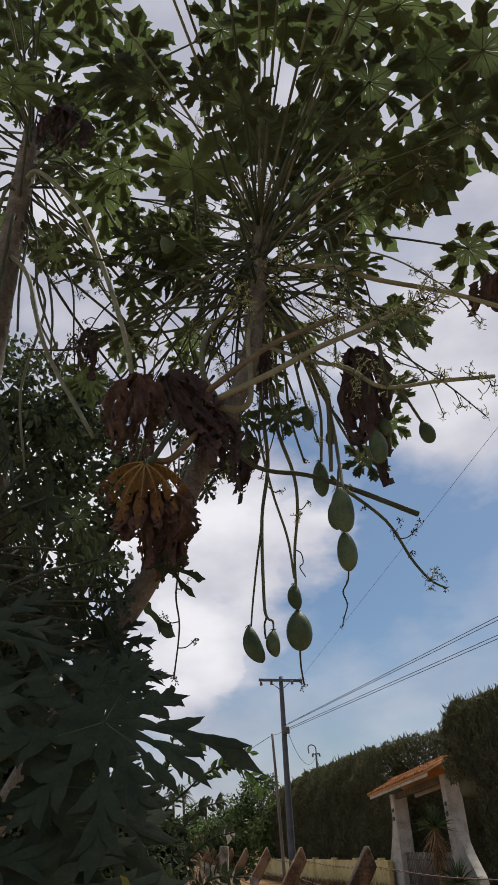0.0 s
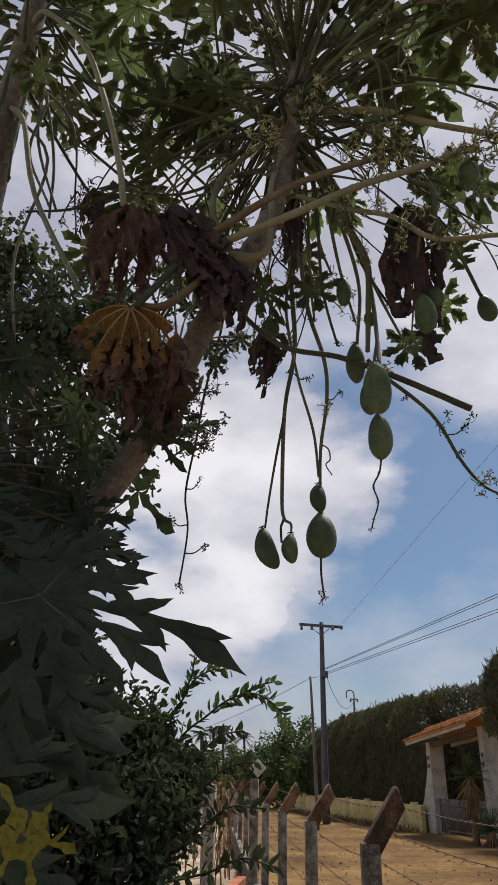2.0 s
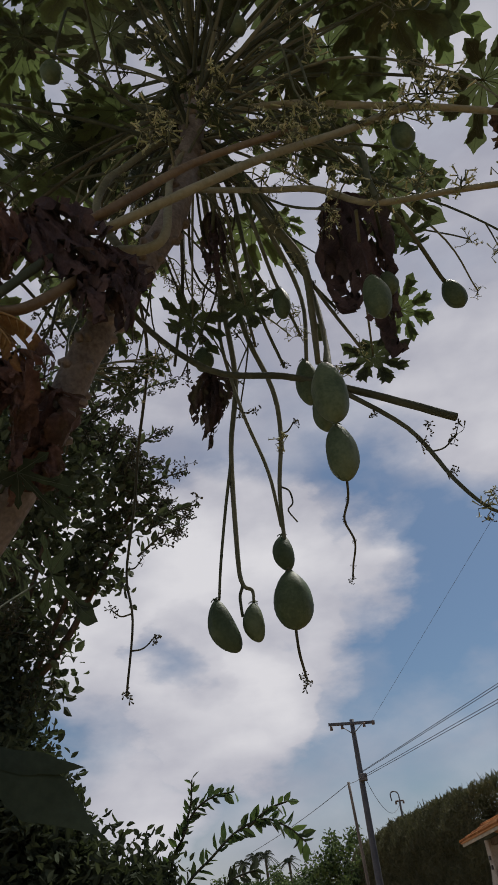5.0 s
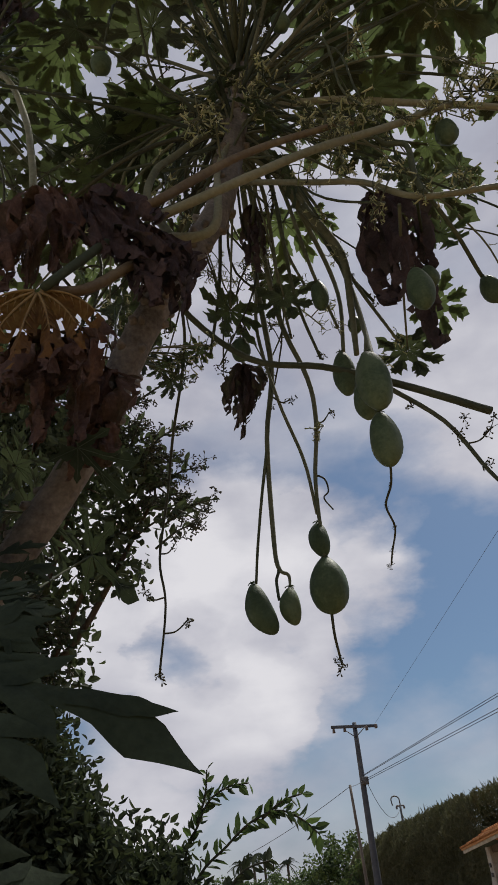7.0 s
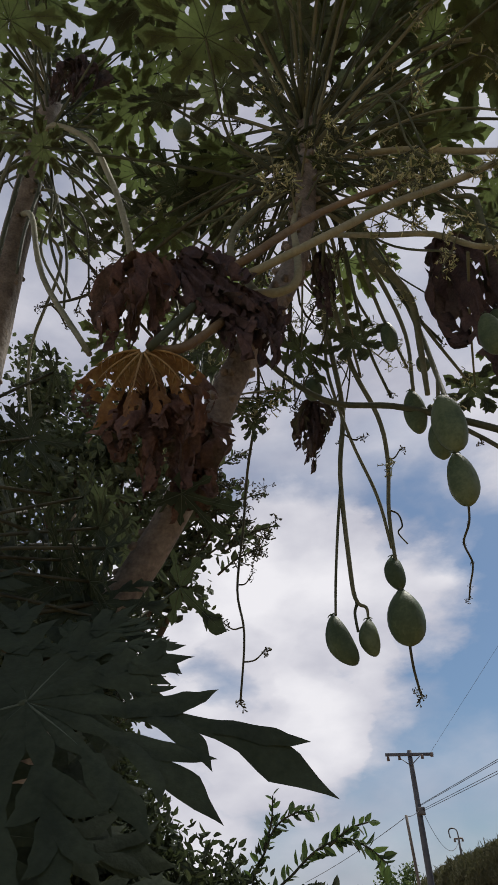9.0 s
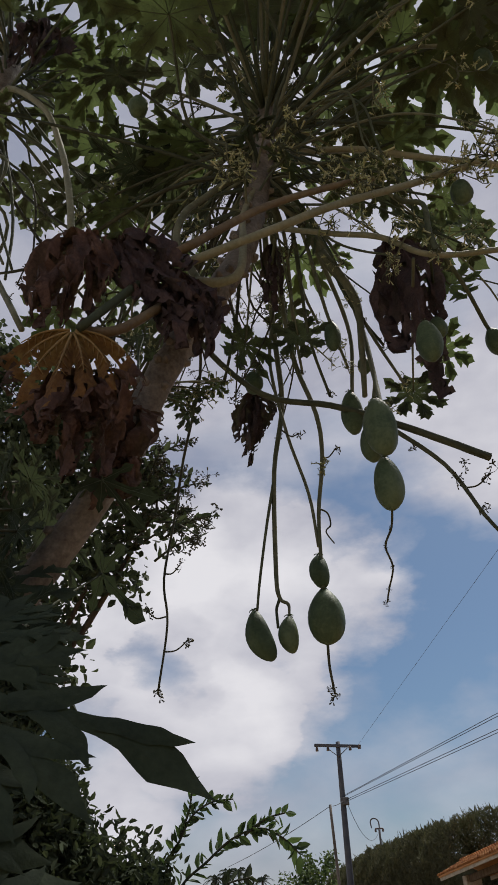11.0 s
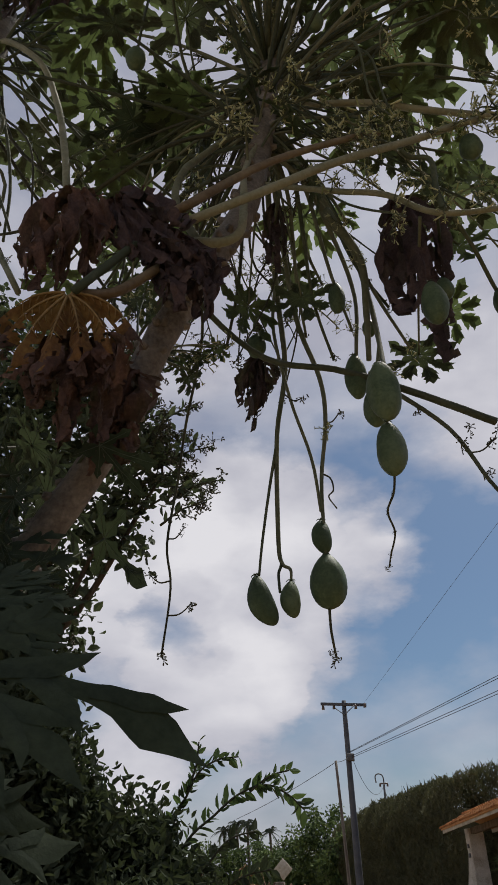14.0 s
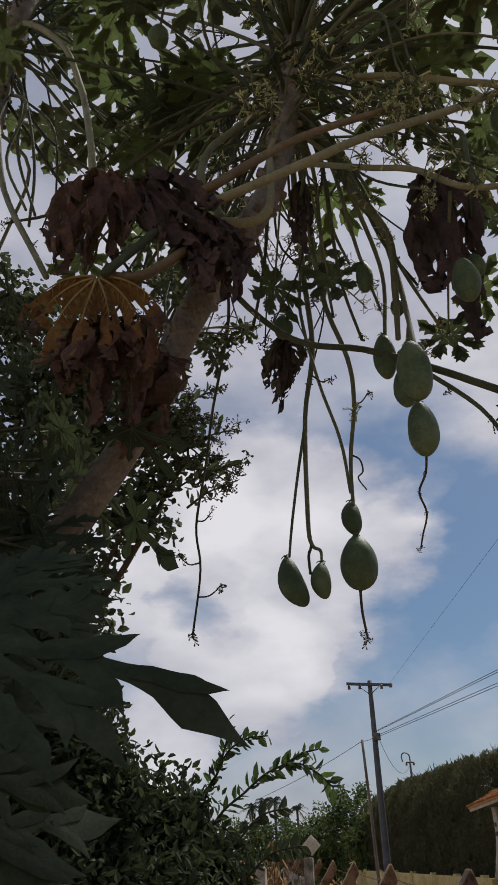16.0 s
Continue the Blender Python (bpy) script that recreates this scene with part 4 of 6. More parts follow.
# dark leaves among the fruit stalks
for k, (hub, tip) in enumerate((
        ((0.215, 2.45, 3.305), (0.168, 2.45, 3.158)),
        ((0.394, 2.4, 3.262), (0.42, 2.4, 3.13)),
        ((0.873, 2.3, 3.292), (0.881, 2.3, 3.167)),
        ((0.869, 2.35, 3.68), (0.804, 2.35, 3.546)),
        ((1.031, 2.4, 3.705), (0.959, 2.4, 3.559)))):
    placed_leaf(big, (0.34, 2.09, 3.7), hub, tip, (-0.3 + 0.2 * (k % 4), 0.5 + 0.1 * (k % 3), 0.7), BLADES[(k * 5 + 1) % 6], 0.05, 0.005)

# withered leaves
fan_leaf(4, 0.132, 0.29, big, pose(-0.035, 1.735, 2.70, 6, 3, 12), "hanging withered leaf, golden at its hub and brown below")
withered("withered_leaf", 1, 0.26, 0.17, [M_DEAD], big, pose(-0.02, 1.79, 2.62), "", 7, 0.6, slim=1.3)
withered("withered_leaf", 2, 0.33, 0.15, [M_DEAD], big, pose(-0.075, 1.76, 3.05), "reddish brown crumpled dead leaf", 6, 0.6)
withered("withered_leaf", 3, 0.40, 0.13, [M_DEAD_DARK], big, pose(0.01, 1.82, 3.08, 0, -32, 0), "dark crumpled dead leaf", 6, 0.6, slim=1.3)
withered("withered_leaf", 8, 0.30, 0.12, [M_DEAD_DARK], big, pose(0.16, 1.86, 2.95, 0, -8, 0), "", 5, 0.6, slim=1.2)
withered("withered_leaf", 4, 0.40, 0.09, [M_DEAD_DARK], big, pose(0.190, 2.82, 3.39, 0, 6, 0), "nearly black shrivelled leaf", 4, 0.7, slim=1.4)
withered("withered_leaf", 5, 0.64, 0.15, [M_DEAD_DARK], big, pose(0.722, 2.25, 3.46, 0, -3, 0), "dark purplish dead leaf", 5, 0.6, slim=1.3)
withered("withered_leaf", 6, 0.34, 0.05, [M_DEAD_DARK], big, pose(0.335, 2.3, 3.60), "", 3, 0.7)
withered("withered_leaf", 7, 0.45, 0.22, [M_DEAD_DARK], side, pose(-0.62, 2.05, 5.05), "dark dead leaf under the crown", 6, 0.6)
withered("withered_leaf", 13, 0.30, 0.20, [M_DEAD], big, pose(1.39, 2.30, 3.84), "brown dead leaf at the crown's edge", 5, 0.6)
withered("withered_leaf", 9, 0.34, 0.06, [M_DEAD_DARK], side, pose(-0.45, 2.3, 3.75), "", 3, 0.7)

withered("withered_leaf", 14, 0.22, 0.09, [M_DEAD], big, pose(0.039, 1.93, 2.646, 0, 14, 0), "brown torn leaf stuck to the trunk", 4, 0.5, slim=1.4)
withered("withered_leaf", 15, 0.15, 0.07, [M_DEAD], big, pose(0.027, 1.93, 2.511, 0, 10, 0), "", 4, 0.5, slim=1.4)
stalk(big, [(-0.03, 1.745, 2.715), (0.036, 1.78, 2.733), (0.114, 1.85, 2.868)], 0.010, 0.012, M_STALK_RED, "reddish withered stalk", "leaf_stalk")
stalk(big, [(-0.014, 1.72, 2.691), (0.051, 1.8, 2.88), (0.049, 1.86, 2.97)], 0.009, 0.011, None, "", "leaf_stalk")
stalk(big, [(0.494, 2.2, 3.412), (0.583, 2.3, 3.287), (0.583, 2.36, 3.131), (0.571, 2.38, 2.961)], 0.015, 0.008, None, "thick pale stalk")

# small shoots on the trunk
for k, at in enumerate(((0.015, 2.2, 2.925), (0.064, 2.2, 2.887), (0.119, 2.2, 2.898), (0.166, 2.2, 2.92), (0.089, 2.2, 2.834), (0.028, 2.2, 2.985), (-0.073, 2.2, 3.135), (-0.009, 2.2, 3.055))):
    h = Vector(at)
    placed_leaf(big, (0.02, 2.0, 2.75), h, h + Vector((0.04 - 0.02 * (k % 4), 0.0, -0.05)), (-0.1, 0.6, 0.7), BLADES[k % 6], 0.02, 0.003)
    st = stalk(big, [(0.02, 2.0, 2.75), Vector((0.02, 2.0, 2.75)).lerp(h, 0.5) + Vector((0, 0, 0.02)), h + Vector((0.02, 0, 0.01))], 0.003, 0.002, None, "", "flower_stalk")
    blossom(st, h + Vector((0.02, 0, 0.01)), 700 + k, 0.8)

# green leaves that hang low
placed_leaf(big, (0.78, 2.05, 3.2), (0.867, 2.6, 3.3), (0.973, 2.6, 3.21), (-0.1, 0.55, 0.75), BLADES[2], 0.02, 0.005)
placed_leaf(big, (0.74, 2.1, 3.2), (0.747, 2.6, 3.134), (0.773, 2.6, 2.987), (-0.1, 0.6, 0.7), BLADES[0], 0.02, 0.005)

sl1 = stalk(side, [(-0.84, 2.2, 4.7), (-0.716, 2.1, 4.631), (-0.45, 2.0, 4.2), (-0.303, 1.95, 3.799), (-0.15, 1.8, 3.3), (-0.094, 1.76, 3.05)], 0.013, 0.009, M_STALK_PALE)
sl2 = stalk(side, [(-0.86, 2.22, 4.2), (-0.659, 2.05, 3.861), (-0.522, 2.0, 3.424), (-0.257, 1.9, 2.911)], 0.012, 0.008, M_STALK_PALE)

for k, (dx, dy, z0, z1) in enumerate(((-0.10, -0.10, 4.75, 3.2), (0.12, -0.08, 4.7, 3.35), (-0.02, -0.13, 4.6, 3.0), (0.14, 0.02, 4.5, 3.4), (0.05, -0.12, 4.4, 2.9), (-0.16, -0.02, 4.6, 3.1))):
    if k in (1, 3):
        continue
    stalk(side, [(-0.85, 2.21, z0), (-0.86 + dx * 0.9, 2.22 + dy * 0.9, z0 - 0.10), (-0.88 + dx * 1.2, 2.24 + dy, (z0 + z1) / 2), (-0.9 + dx * 0.9, 2.28 + dy, z1)], 0.011, 0.007, None, "", "leaf_stalk")

rng = random.Random(91)
for k in range(5):
    a = Vector((-0.85, 2.21, rng.uniform(4.1, 4.9)))
    e = Vector((rng.uniform(-0.78, -0.18), rng.uniform(1.95, 2.5), rng.uniform(2.95, 3.6)))
    stalk(side, [a, a.lerp(e, 0.35) + Vector((rng.uniform(-0.05, 0.12), rng.uniform(-0.06, 0.06), rng.uniform(0.02, 0.22))), a.lerp(e, 0.72) + Vector((rng.uniform(-0.06, 0.06), 0, rng.uniform(-0.04, 0.10))), e], rng.uniform(0.007, 0.010), 0.005, M_STALK_DARK if k % 3 else M_STALK, "", "leaf_stalk")
# flower stalks round both crowns
rng = random.Random(8)
for k in range(9):
    e = Vector((rng.uniform(-0.55, 0.15), rng.uniform(2.3, 2.9), rng.uniform(3.1, 3.9)))
    a = Vector((-0.84, 2.2, rng.uniform(4.3, 5.0))) if k % 2 else Vector((0.33, 2.08, rng.uniform(3.6, 4.0)))
    stalk(side if k % 2 else big, [a, a.lerp(e, 0.4) + Vector((0, 0, rng.uniform(-0.02, 0.12))), a.lerp(e, 0.75) + Vector((rng.uniform(-0.04, 0.04), 0, 0.03)), e], 0.008, 0.005, M_TWIG if k % 3 == 0 else None, "", "leaf_stalk")
for k in range(14):
    e = (rng.uniform(0.42, 1.25), rng.uniform(1.9, 2.7), rng.uniform(3.02, 3.6))
    spray(big, (0.35, 2.08, rng.uniform(3.6, 4.0)), e, 100 + k, clusters=rng.choice((3, 4)), drop=rng.uniform(0.02, 0.16), size=0.85)
for k in range(16):
    e = (rng.uniform(-0.45, 0.3), rng.uniform(2.2, 3.0), rng.uniform(3.0, 3.7))
    spray(big, (0.33, 2.1, rng.uniform(3.6, 4.0)), e, 200 + k, clusters=4, dry=k % 3 != 0, drop=rng.uniform(0.0, 0.12), size=0.9)
for k in range(9):
    e = (rng.uniform(-0.8, 0.1), rng.uniform(2.1, 2.9), rng.uniform(3.2, 4.7))
    spray(side, (-0.84, 2.2, rng.uniform(4.3, 5.0)) if k % 3 == 0 else (0.33, 2.08, rng.uniform(3.6, 4.1)), e, 300 + k, r=rng.uniform(0.005, 0.010), clusters=5, dry=k % 4 != 0, drop=rng.uniform(-0.05, 0.2))
for k in range(8):
    h = Vector((rng.uniform(-0.75, 0.05), rng.uniform(2.2, 2.8), rng.uniform(3.4, 4.5)))
    placed_leaf(side if k % 4 == 0 else big, (-0.84, 2.2, rng.uniform(4.4, 4.9)) if k % 4 == 0 else (0.34, 2.09, rng.uniform(3.6, 4.05)), h, h + Vector((rng.uniform(-0.6, 1), rng.uniform(-0.8, 0.4), -0.5)).normalized() * rng.uniform(0.10, 0.19), (rng.uniform(-0.3, 0.3), 0.45, 0.8), BLADES[k % 6], 0.05, 0.006)
# upper storey of both crowns
for k in range(16):
    tree, top = ((big, Vector((0.36, 2.09, 4.08))), (side, Vector((-0.84, 2.2, 5.1))))[k % 2]
    az = k * 2.39996 + 0.4
    reach = 0.35 + 0.95 * ((k * 5) % 9) / 9
    h = top + Vector((math.cos(az) * reach, math.sin(az) * reach, rng.uniform(0.35, 1.25) - (0.2 if tree is side else 0.0)))
    crown_leaf(tree, top, h, rng.uniform(0.24, 0.36), k)
for k in range(11):
    az, el = k * 2.39996 + 0.9, radians(rng.uniform(-8, 40))
    way_out = Vector((math.cos(az) * math.cos(el), math.sin(az) * math.cos(el), math.sin(el)))
    start = Vector((-0.85, 2.21, rng.uniform(4.5, 5.05)))
    leaf(side, start, start + way_out * rng.uniform(0.5, 0.95), rng.uniform(0.11, 0.18), BLADES[k % 6], rng.uniform(-0.04, 0.08), 0.0075, twist=rng.uniform(-25, 25))
# flowers and young stalks that crowd the upper trunk
for k in range(26):
    u = k / 25
    o = Vector((0.285 + 0.085 * u, 2.03 + 0.07 * u, 3.30 + 0.85 * u))
    az = k * 2.4
    e = o + Vector((math.cos(az), math.sin(az), rng.uniform(-0.2, 0.9))).normalized() * rng.uniform(0.08, 0.20)
    st = stalk(big, [o, o.lerp(e, 0.5) + Vector((0, 0, 0.02)), e], 0.0045, 0.003, M_STALK_DARK if k % 2 else None, "", "flower_stalk")
    blossom(st, e, 950 + k, rng.uniform(0.7, 1.1), k % 3 == 0)
for k in range(14):
    az, el = k * 2.39996 + 0.3, radians(rng.uniform(-5, 35))
    way_out = Vector((math.cos(az) * math.cos(el), math.sin(az) * math.cos(el), math.sin(el)))
    start = Vector((0.34, 2.08, rng.uniform(3.55, 3.95)))
    leaf(big, start, start + way_out * rng.uniform(0.45, 0.85), rng.uniform(0.09, 0.16), BLADES[k % 6], rng.uniform(-0.03, 0.07), 0.0075, twist=rng.uniform(-25, 25), mat=M_STALK_DARK)
# broad leaves at the crowns' edges
for k, (hub, radius) in enumerate((((1.31, 2.1, 5.25), 0.36), ((1.37, 2.1, 4.66), 0.34), ((0.99, 2.1, 5.08), 0.34), ((1.09, 2.15, 4.46), 0.28), ((0.80, 2.1, 5.42), 0.34), ((1.55, 2.2, 5.0), 0.32))):
    crown_leaf(big, (0.36, 2.09, 4.0), hub, radius, k + 1)
# inner crown leaves, darkened by the shaded leaf colour
for k, (hub, radius) in enumerate((((-0.22, 2.35, 4.32), 0.27), ((-0.02, 2.3, 4.16), 0.25), ((0.08, 2.35, 3.96), 0.22))):
    h = Vector(hub)
    placed_leaf(big, (0.35, 2.09, 3.85), h, h + Vector((-0.75 + 0.3 * k, -0.2, -0.45)).normalized() * radius, (0.1 * k - 0.1, 0.35, 0.9), BLADES_SHADED[k % 3], 0.04, 0.007)
# extra crown leaves over the path, above the view, added to shade the plants below
for k in range(14):
    h = Vector((-1.3 + 0.2 * k, 0.35 + 0.75 * ((k * 7) % 5) / 4, rng.uniform(4.45, 5.0)))
    crown_leaf(big if k > 5 else side, (0.36, 2.09, 4.05) if k > 5 else (-0.84, 2.2, 5.1), h, rng.uniform(0.28, 0.36), k)
for k in range(10):
    e = (rng.uniform(-0.2, 1.3), rng.uniform(1.6, 2.6), rng.uniform(4.0, 4.7))
    spray(big, (0.36, 2.1, 4.05), e, 400 + k, clusters=3, size=0.85, drop=rng.uniform(0.0, 0.15))

# ---- young papaya close to the path ----
young = thing("young_papaya", "young papaya with large leaves at the path, shade put into their colour", "plant", (-0.62, 1.62, -0.3))
bm = bmesh.new()
tube(bm, [(-0.62, 1.62, -0.3), (-0.6, 1.62, 0.5), (-0.57, 1.6, 1.4), (-0.56, 1.6, 2.4)], 0.03, 0.02, 9, 6, 0.03, 0.05)
part("stem", bm, M_STALK, young)
# all but the yellow leaf carry the canopy's shade in their colour
NEAR_UP = (0.22, -0.84, 0.50)
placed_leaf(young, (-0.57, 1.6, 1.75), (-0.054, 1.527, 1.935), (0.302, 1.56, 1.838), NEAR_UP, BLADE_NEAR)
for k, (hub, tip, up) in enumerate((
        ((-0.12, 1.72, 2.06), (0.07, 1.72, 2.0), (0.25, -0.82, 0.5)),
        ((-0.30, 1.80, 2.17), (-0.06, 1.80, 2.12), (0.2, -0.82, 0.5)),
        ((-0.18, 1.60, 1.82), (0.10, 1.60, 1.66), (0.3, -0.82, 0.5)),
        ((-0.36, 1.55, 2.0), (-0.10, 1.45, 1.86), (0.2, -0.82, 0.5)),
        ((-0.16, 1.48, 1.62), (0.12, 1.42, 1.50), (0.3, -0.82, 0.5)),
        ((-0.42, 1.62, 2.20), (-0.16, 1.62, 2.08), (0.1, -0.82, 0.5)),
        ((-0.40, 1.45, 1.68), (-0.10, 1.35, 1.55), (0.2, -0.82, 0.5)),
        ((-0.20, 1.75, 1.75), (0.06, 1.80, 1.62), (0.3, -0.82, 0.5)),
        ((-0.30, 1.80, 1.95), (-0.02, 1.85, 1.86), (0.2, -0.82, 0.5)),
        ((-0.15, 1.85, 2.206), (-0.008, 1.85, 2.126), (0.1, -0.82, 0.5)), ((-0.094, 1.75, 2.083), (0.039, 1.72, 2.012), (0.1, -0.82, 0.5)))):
    placed_leaf(young, (-0.57, 1.6, hub[2] - 0.2), hub, tip, up, BLADES_SHADED[k % 3], mat=M_TWIG)
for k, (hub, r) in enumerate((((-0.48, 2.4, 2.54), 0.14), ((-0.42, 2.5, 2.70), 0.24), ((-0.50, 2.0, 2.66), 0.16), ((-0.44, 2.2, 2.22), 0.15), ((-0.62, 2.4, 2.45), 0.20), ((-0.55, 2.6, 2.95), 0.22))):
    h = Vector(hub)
    placed_leaf(young, (-0.56, 1.62, 2.2), h, h + Vector((0.85, 0.1 * (k % 3) - 0.1, -0.5)).normalized() * r, (0.2 * (k % 3) - 0.2, 0.5, 0.8), BLADES_SHADED[k % 3], 0.04, 0.006, mat=M_TWIG)
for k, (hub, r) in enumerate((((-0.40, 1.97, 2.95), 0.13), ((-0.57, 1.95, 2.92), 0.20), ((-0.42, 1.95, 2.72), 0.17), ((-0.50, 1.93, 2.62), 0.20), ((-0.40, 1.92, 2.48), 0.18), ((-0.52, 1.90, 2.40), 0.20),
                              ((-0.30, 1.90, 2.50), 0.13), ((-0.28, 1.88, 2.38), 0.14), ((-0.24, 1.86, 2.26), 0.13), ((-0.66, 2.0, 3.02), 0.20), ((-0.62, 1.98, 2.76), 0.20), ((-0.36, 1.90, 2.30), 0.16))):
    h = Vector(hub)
    placed_leaf(young, (-0.56, 1.62, 2.35), h, h + Vector((0.8 - 0.5 * (k % 3), -0.25, -0.6)).normalized() * r, (0.2 * (k % 3) - 0.2, 0.45, 0.85), BLADES_SHADED[k % 3], 0.04, 0.006, mat=M_TWIG)
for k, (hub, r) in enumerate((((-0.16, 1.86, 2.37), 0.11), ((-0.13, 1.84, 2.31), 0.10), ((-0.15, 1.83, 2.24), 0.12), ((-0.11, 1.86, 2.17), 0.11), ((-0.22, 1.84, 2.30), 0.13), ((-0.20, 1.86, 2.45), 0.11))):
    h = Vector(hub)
    placed_leaf(young, (-0.56, 1.62, 2.2), h, h + Vector((0.7 - 0.6 * (k % 2), -0.1, -0.7)).normalized() * r, (0.2 * (k % 3) - 0.2, 0.5, 0.8), BLADES_SHADED[k % 3], 0.03, 0.005, mat=M_TWIG)
placed_leaf(young, (-0.57, 1.6, 1.1), (0.10, 1.25, 1.605), (0.086, 1.225, 1.658), (0.1, -0.8, 0.45), BLADE_YELLOW, label="yellowing lower leaf")

# small leaves on the leaning trunk, their backlit darkness put into the colour
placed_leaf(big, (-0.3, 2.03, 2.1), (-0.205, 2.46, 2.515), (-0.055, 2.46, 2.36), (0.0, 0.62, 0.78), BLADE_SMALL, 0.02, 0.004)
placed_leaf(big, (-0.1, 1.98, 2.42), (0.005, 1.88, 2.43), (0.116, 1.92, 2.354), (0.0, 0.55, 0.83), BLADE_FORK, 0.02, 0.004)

# ---- dense tree behind ----
def leafy_tree(name, label, base, top, spheres, leaf_size, count, mat, seed, category="tree", long=1.9, bark=None, trunk=0.12, spread=1.1):
    tree = thing(name, label, category, base)
    rng = np.random.default_rng(seed)
    bm = bmesh.new()
    b, t = Vector(base), Vector(top)
    mid = (b + t) / 2 + Vector((0.2, 0.1, 0)) * (t - b).length * 0.15
    tube(bm, [b, mid, t], trunk, trunk * 0.35, 9, 6, 0.08)
    part("trunk", bm, bark or M_BARK, tree)
    pts = []
    for cx, cy, cz, r in spheres:
        bm = bmesh.new()
        c = Vector((cx, cy, cz))
        tube(bm, [mid.lerp(t, rng.uniform(0.0, 0.9)), (mid + c) / 2 + Vector((0, 0, 0.1 * r)), c], trunk * 0.35, trunk * 0.1, 6, 4)
        k = int(count * r * r / sum(s[3] ** 2 for s in spheres))
        hubs = rng.normal(size=(max(6, k // 60), 3))
        hubs /= np.linalg.norm(hubs, axis=1)[:, None]
        hubs = hubs * (r * rng.uniform(0.3, 0.95, len(hubs)))[:, None] + np.array(c)
        for h in hubs[: max(4, len(hubs) // 3)]:
            tube(bm, [c, (c + Vector(h)) / 2 + Vector((0, 0, 0.05 * r)), h], trunk * 0.08, trunk * 0.03, 4, 2)
        pick = rng.integers(0, len(hubs), k)
        pts.append(hubs[pick] + np.clip(rng.normal(size=(k, 3)), -1.5, 1.5) * leaf_size * spread)
        part("limb", bm, bark or M_BARK, tree)
    leaf_cloud("crown", np.concatenate(pts), leaf_size, mat, tree, "", seed=seed, long=long)
    return tree


bush_tree = leafy_tree("broadleaf_tree", "dark dense tree with small leaves behind the papayas", (-2.4, 5.2, -0.25), (-2.1, 5.1, 4.6),
           [(-2.5, 5.1, 5.9, 0.6), (-1.6, 5.0, 5.1, 0.55), (-3.7, 5.2, 5.4, 0.9), (-0.85, 5.0, 4.25, 0.20), (-2.1, 5.1, 4.9, 0.9), (-1.45, 5.0, 4.45, 0.6), (-1.25, 5.0, 3.85, 0.35), (-2.4, 5.2, 3.6, 0.9), (-2.05, 5.0, 3.2, 0.7), (-3.0, 5.3, 4.6, 0.9), (-1.9, 4.9, 2.6, 0.55), (-2.3, 5.0, 2.3, 0.9), (-3.2, 5.2, 2.6, 1.0)],
           0.08, 25000, M_SMALL_LEAF, 5, long=1.6, spread=1.2)
leafy_tree("garden_bush", "dense dark garden bush beside the fence", (-1.6, 4.4, -0.25), (-1.5, 4.4, 1.5),
           [(-1.74, 4.4, 1.7, 0.55), (-1.13, 4.5, 1.55, 0.35), (-2.18, 4.4, 1.6, 0.6), (-1.58, 4.3, 1.0, 0.6), (-1.03, 4.5, 0.9, 0.4), (-2.38, 4.4, 0.8, 0.7), (-0.74, 4.6, 1.5, 0.26), (-0.80, 4.5, 1.15, 0.32), (-0.72, 4.6, 0.8, 0.35), (-1.59, 4.7, 2.25, 0.34), (-1.62, 4.7, 2.65, 0.32), (-1.49, 4.6, 1.95, 0.35), (-1.69, 4.7, 3.0, 0.28), (-1.301, 4.6, 2.202, 0.3), (-1.097, 4.6, 1.945, 0.3), (-1.422, 4.6, 2.421, 0.28), (-0.97, 5.0, 1.72, 0.28), (-0.74, 5.0, 1.42, 0.30), (-0.84, 5.0, 1.84, 0.24), (-0.66, 5.0, 1.62, 0.2)],
           0.06, 84000, M_BUSH_LEAF, 6, "bush", trunk=0.06, spread=1.4, long=2.1)


def sprig(parent, points, r, count, size, mat, seed):
    """A twig with leaves in two rows."""
    bm = bmesh.new()
    line = tube(bm, points, r * 1.3, r * 0.7, 6, 6)
    twig = part("twig", bm, M_TWIG, parent)
    rng = np.random.default_rng(seed)
    idx = np.linspace(len(line) * 0.15, len(line) - 1, count).astype(int)
    P = np.array([line[i] for i in idx])
    way = np.array([(line[min(i + 1, len(line) - 1)] - line[i - 1]).normalized() for i in idx])
    aim = way * 0.8 + np.cross(way, [0.0, -1.0, 0.3]) * np.where(np.arange(count) % 2, 1, -1)[:, None] + np.array([0, 0, 0.15])
    ob = leaf_cloud("leaves", P, size, mat, None, "", aim=aim * 1.3, long=2.1, seed=seed)
    ob.parent = twig
    ob.matrix_parent_inverse = twig.matrix_basis.inverted()
    return twig


rng = random.Random(21)
for k in range(46):
    u = k / 45
    o = Vector((-1.75 + 0.95 * u ** 0.8, 4.9, 5.6 - 1.55 * u)) if k % 3 else Vector((-1.66 - 0.05 * u, 4.7, 3.7 - 1.9 * u))
    e = o + Vector((rng.uniform(0.12, 0.38), rng.uniform(-0.3, 0.2), rng.uniform(-0.28, 0.22)))
    tw = sprig(bush_tree, [o, (o + e) / 2 + Vector((0, 0, 0.04)), e], 0.007, 9, 0.075, M_SMALL_LEAF, 500 + k)
    for j in range(3):
        q = o.lerp(e, 0.6 + 0.2 * j) + Vector((rng.uniform(-0.05, 0.05), 0, rng.uniform(-0.05, 0.05)))
        blossom(tw, q, 600 + 3 * k + j, 1.9, True)

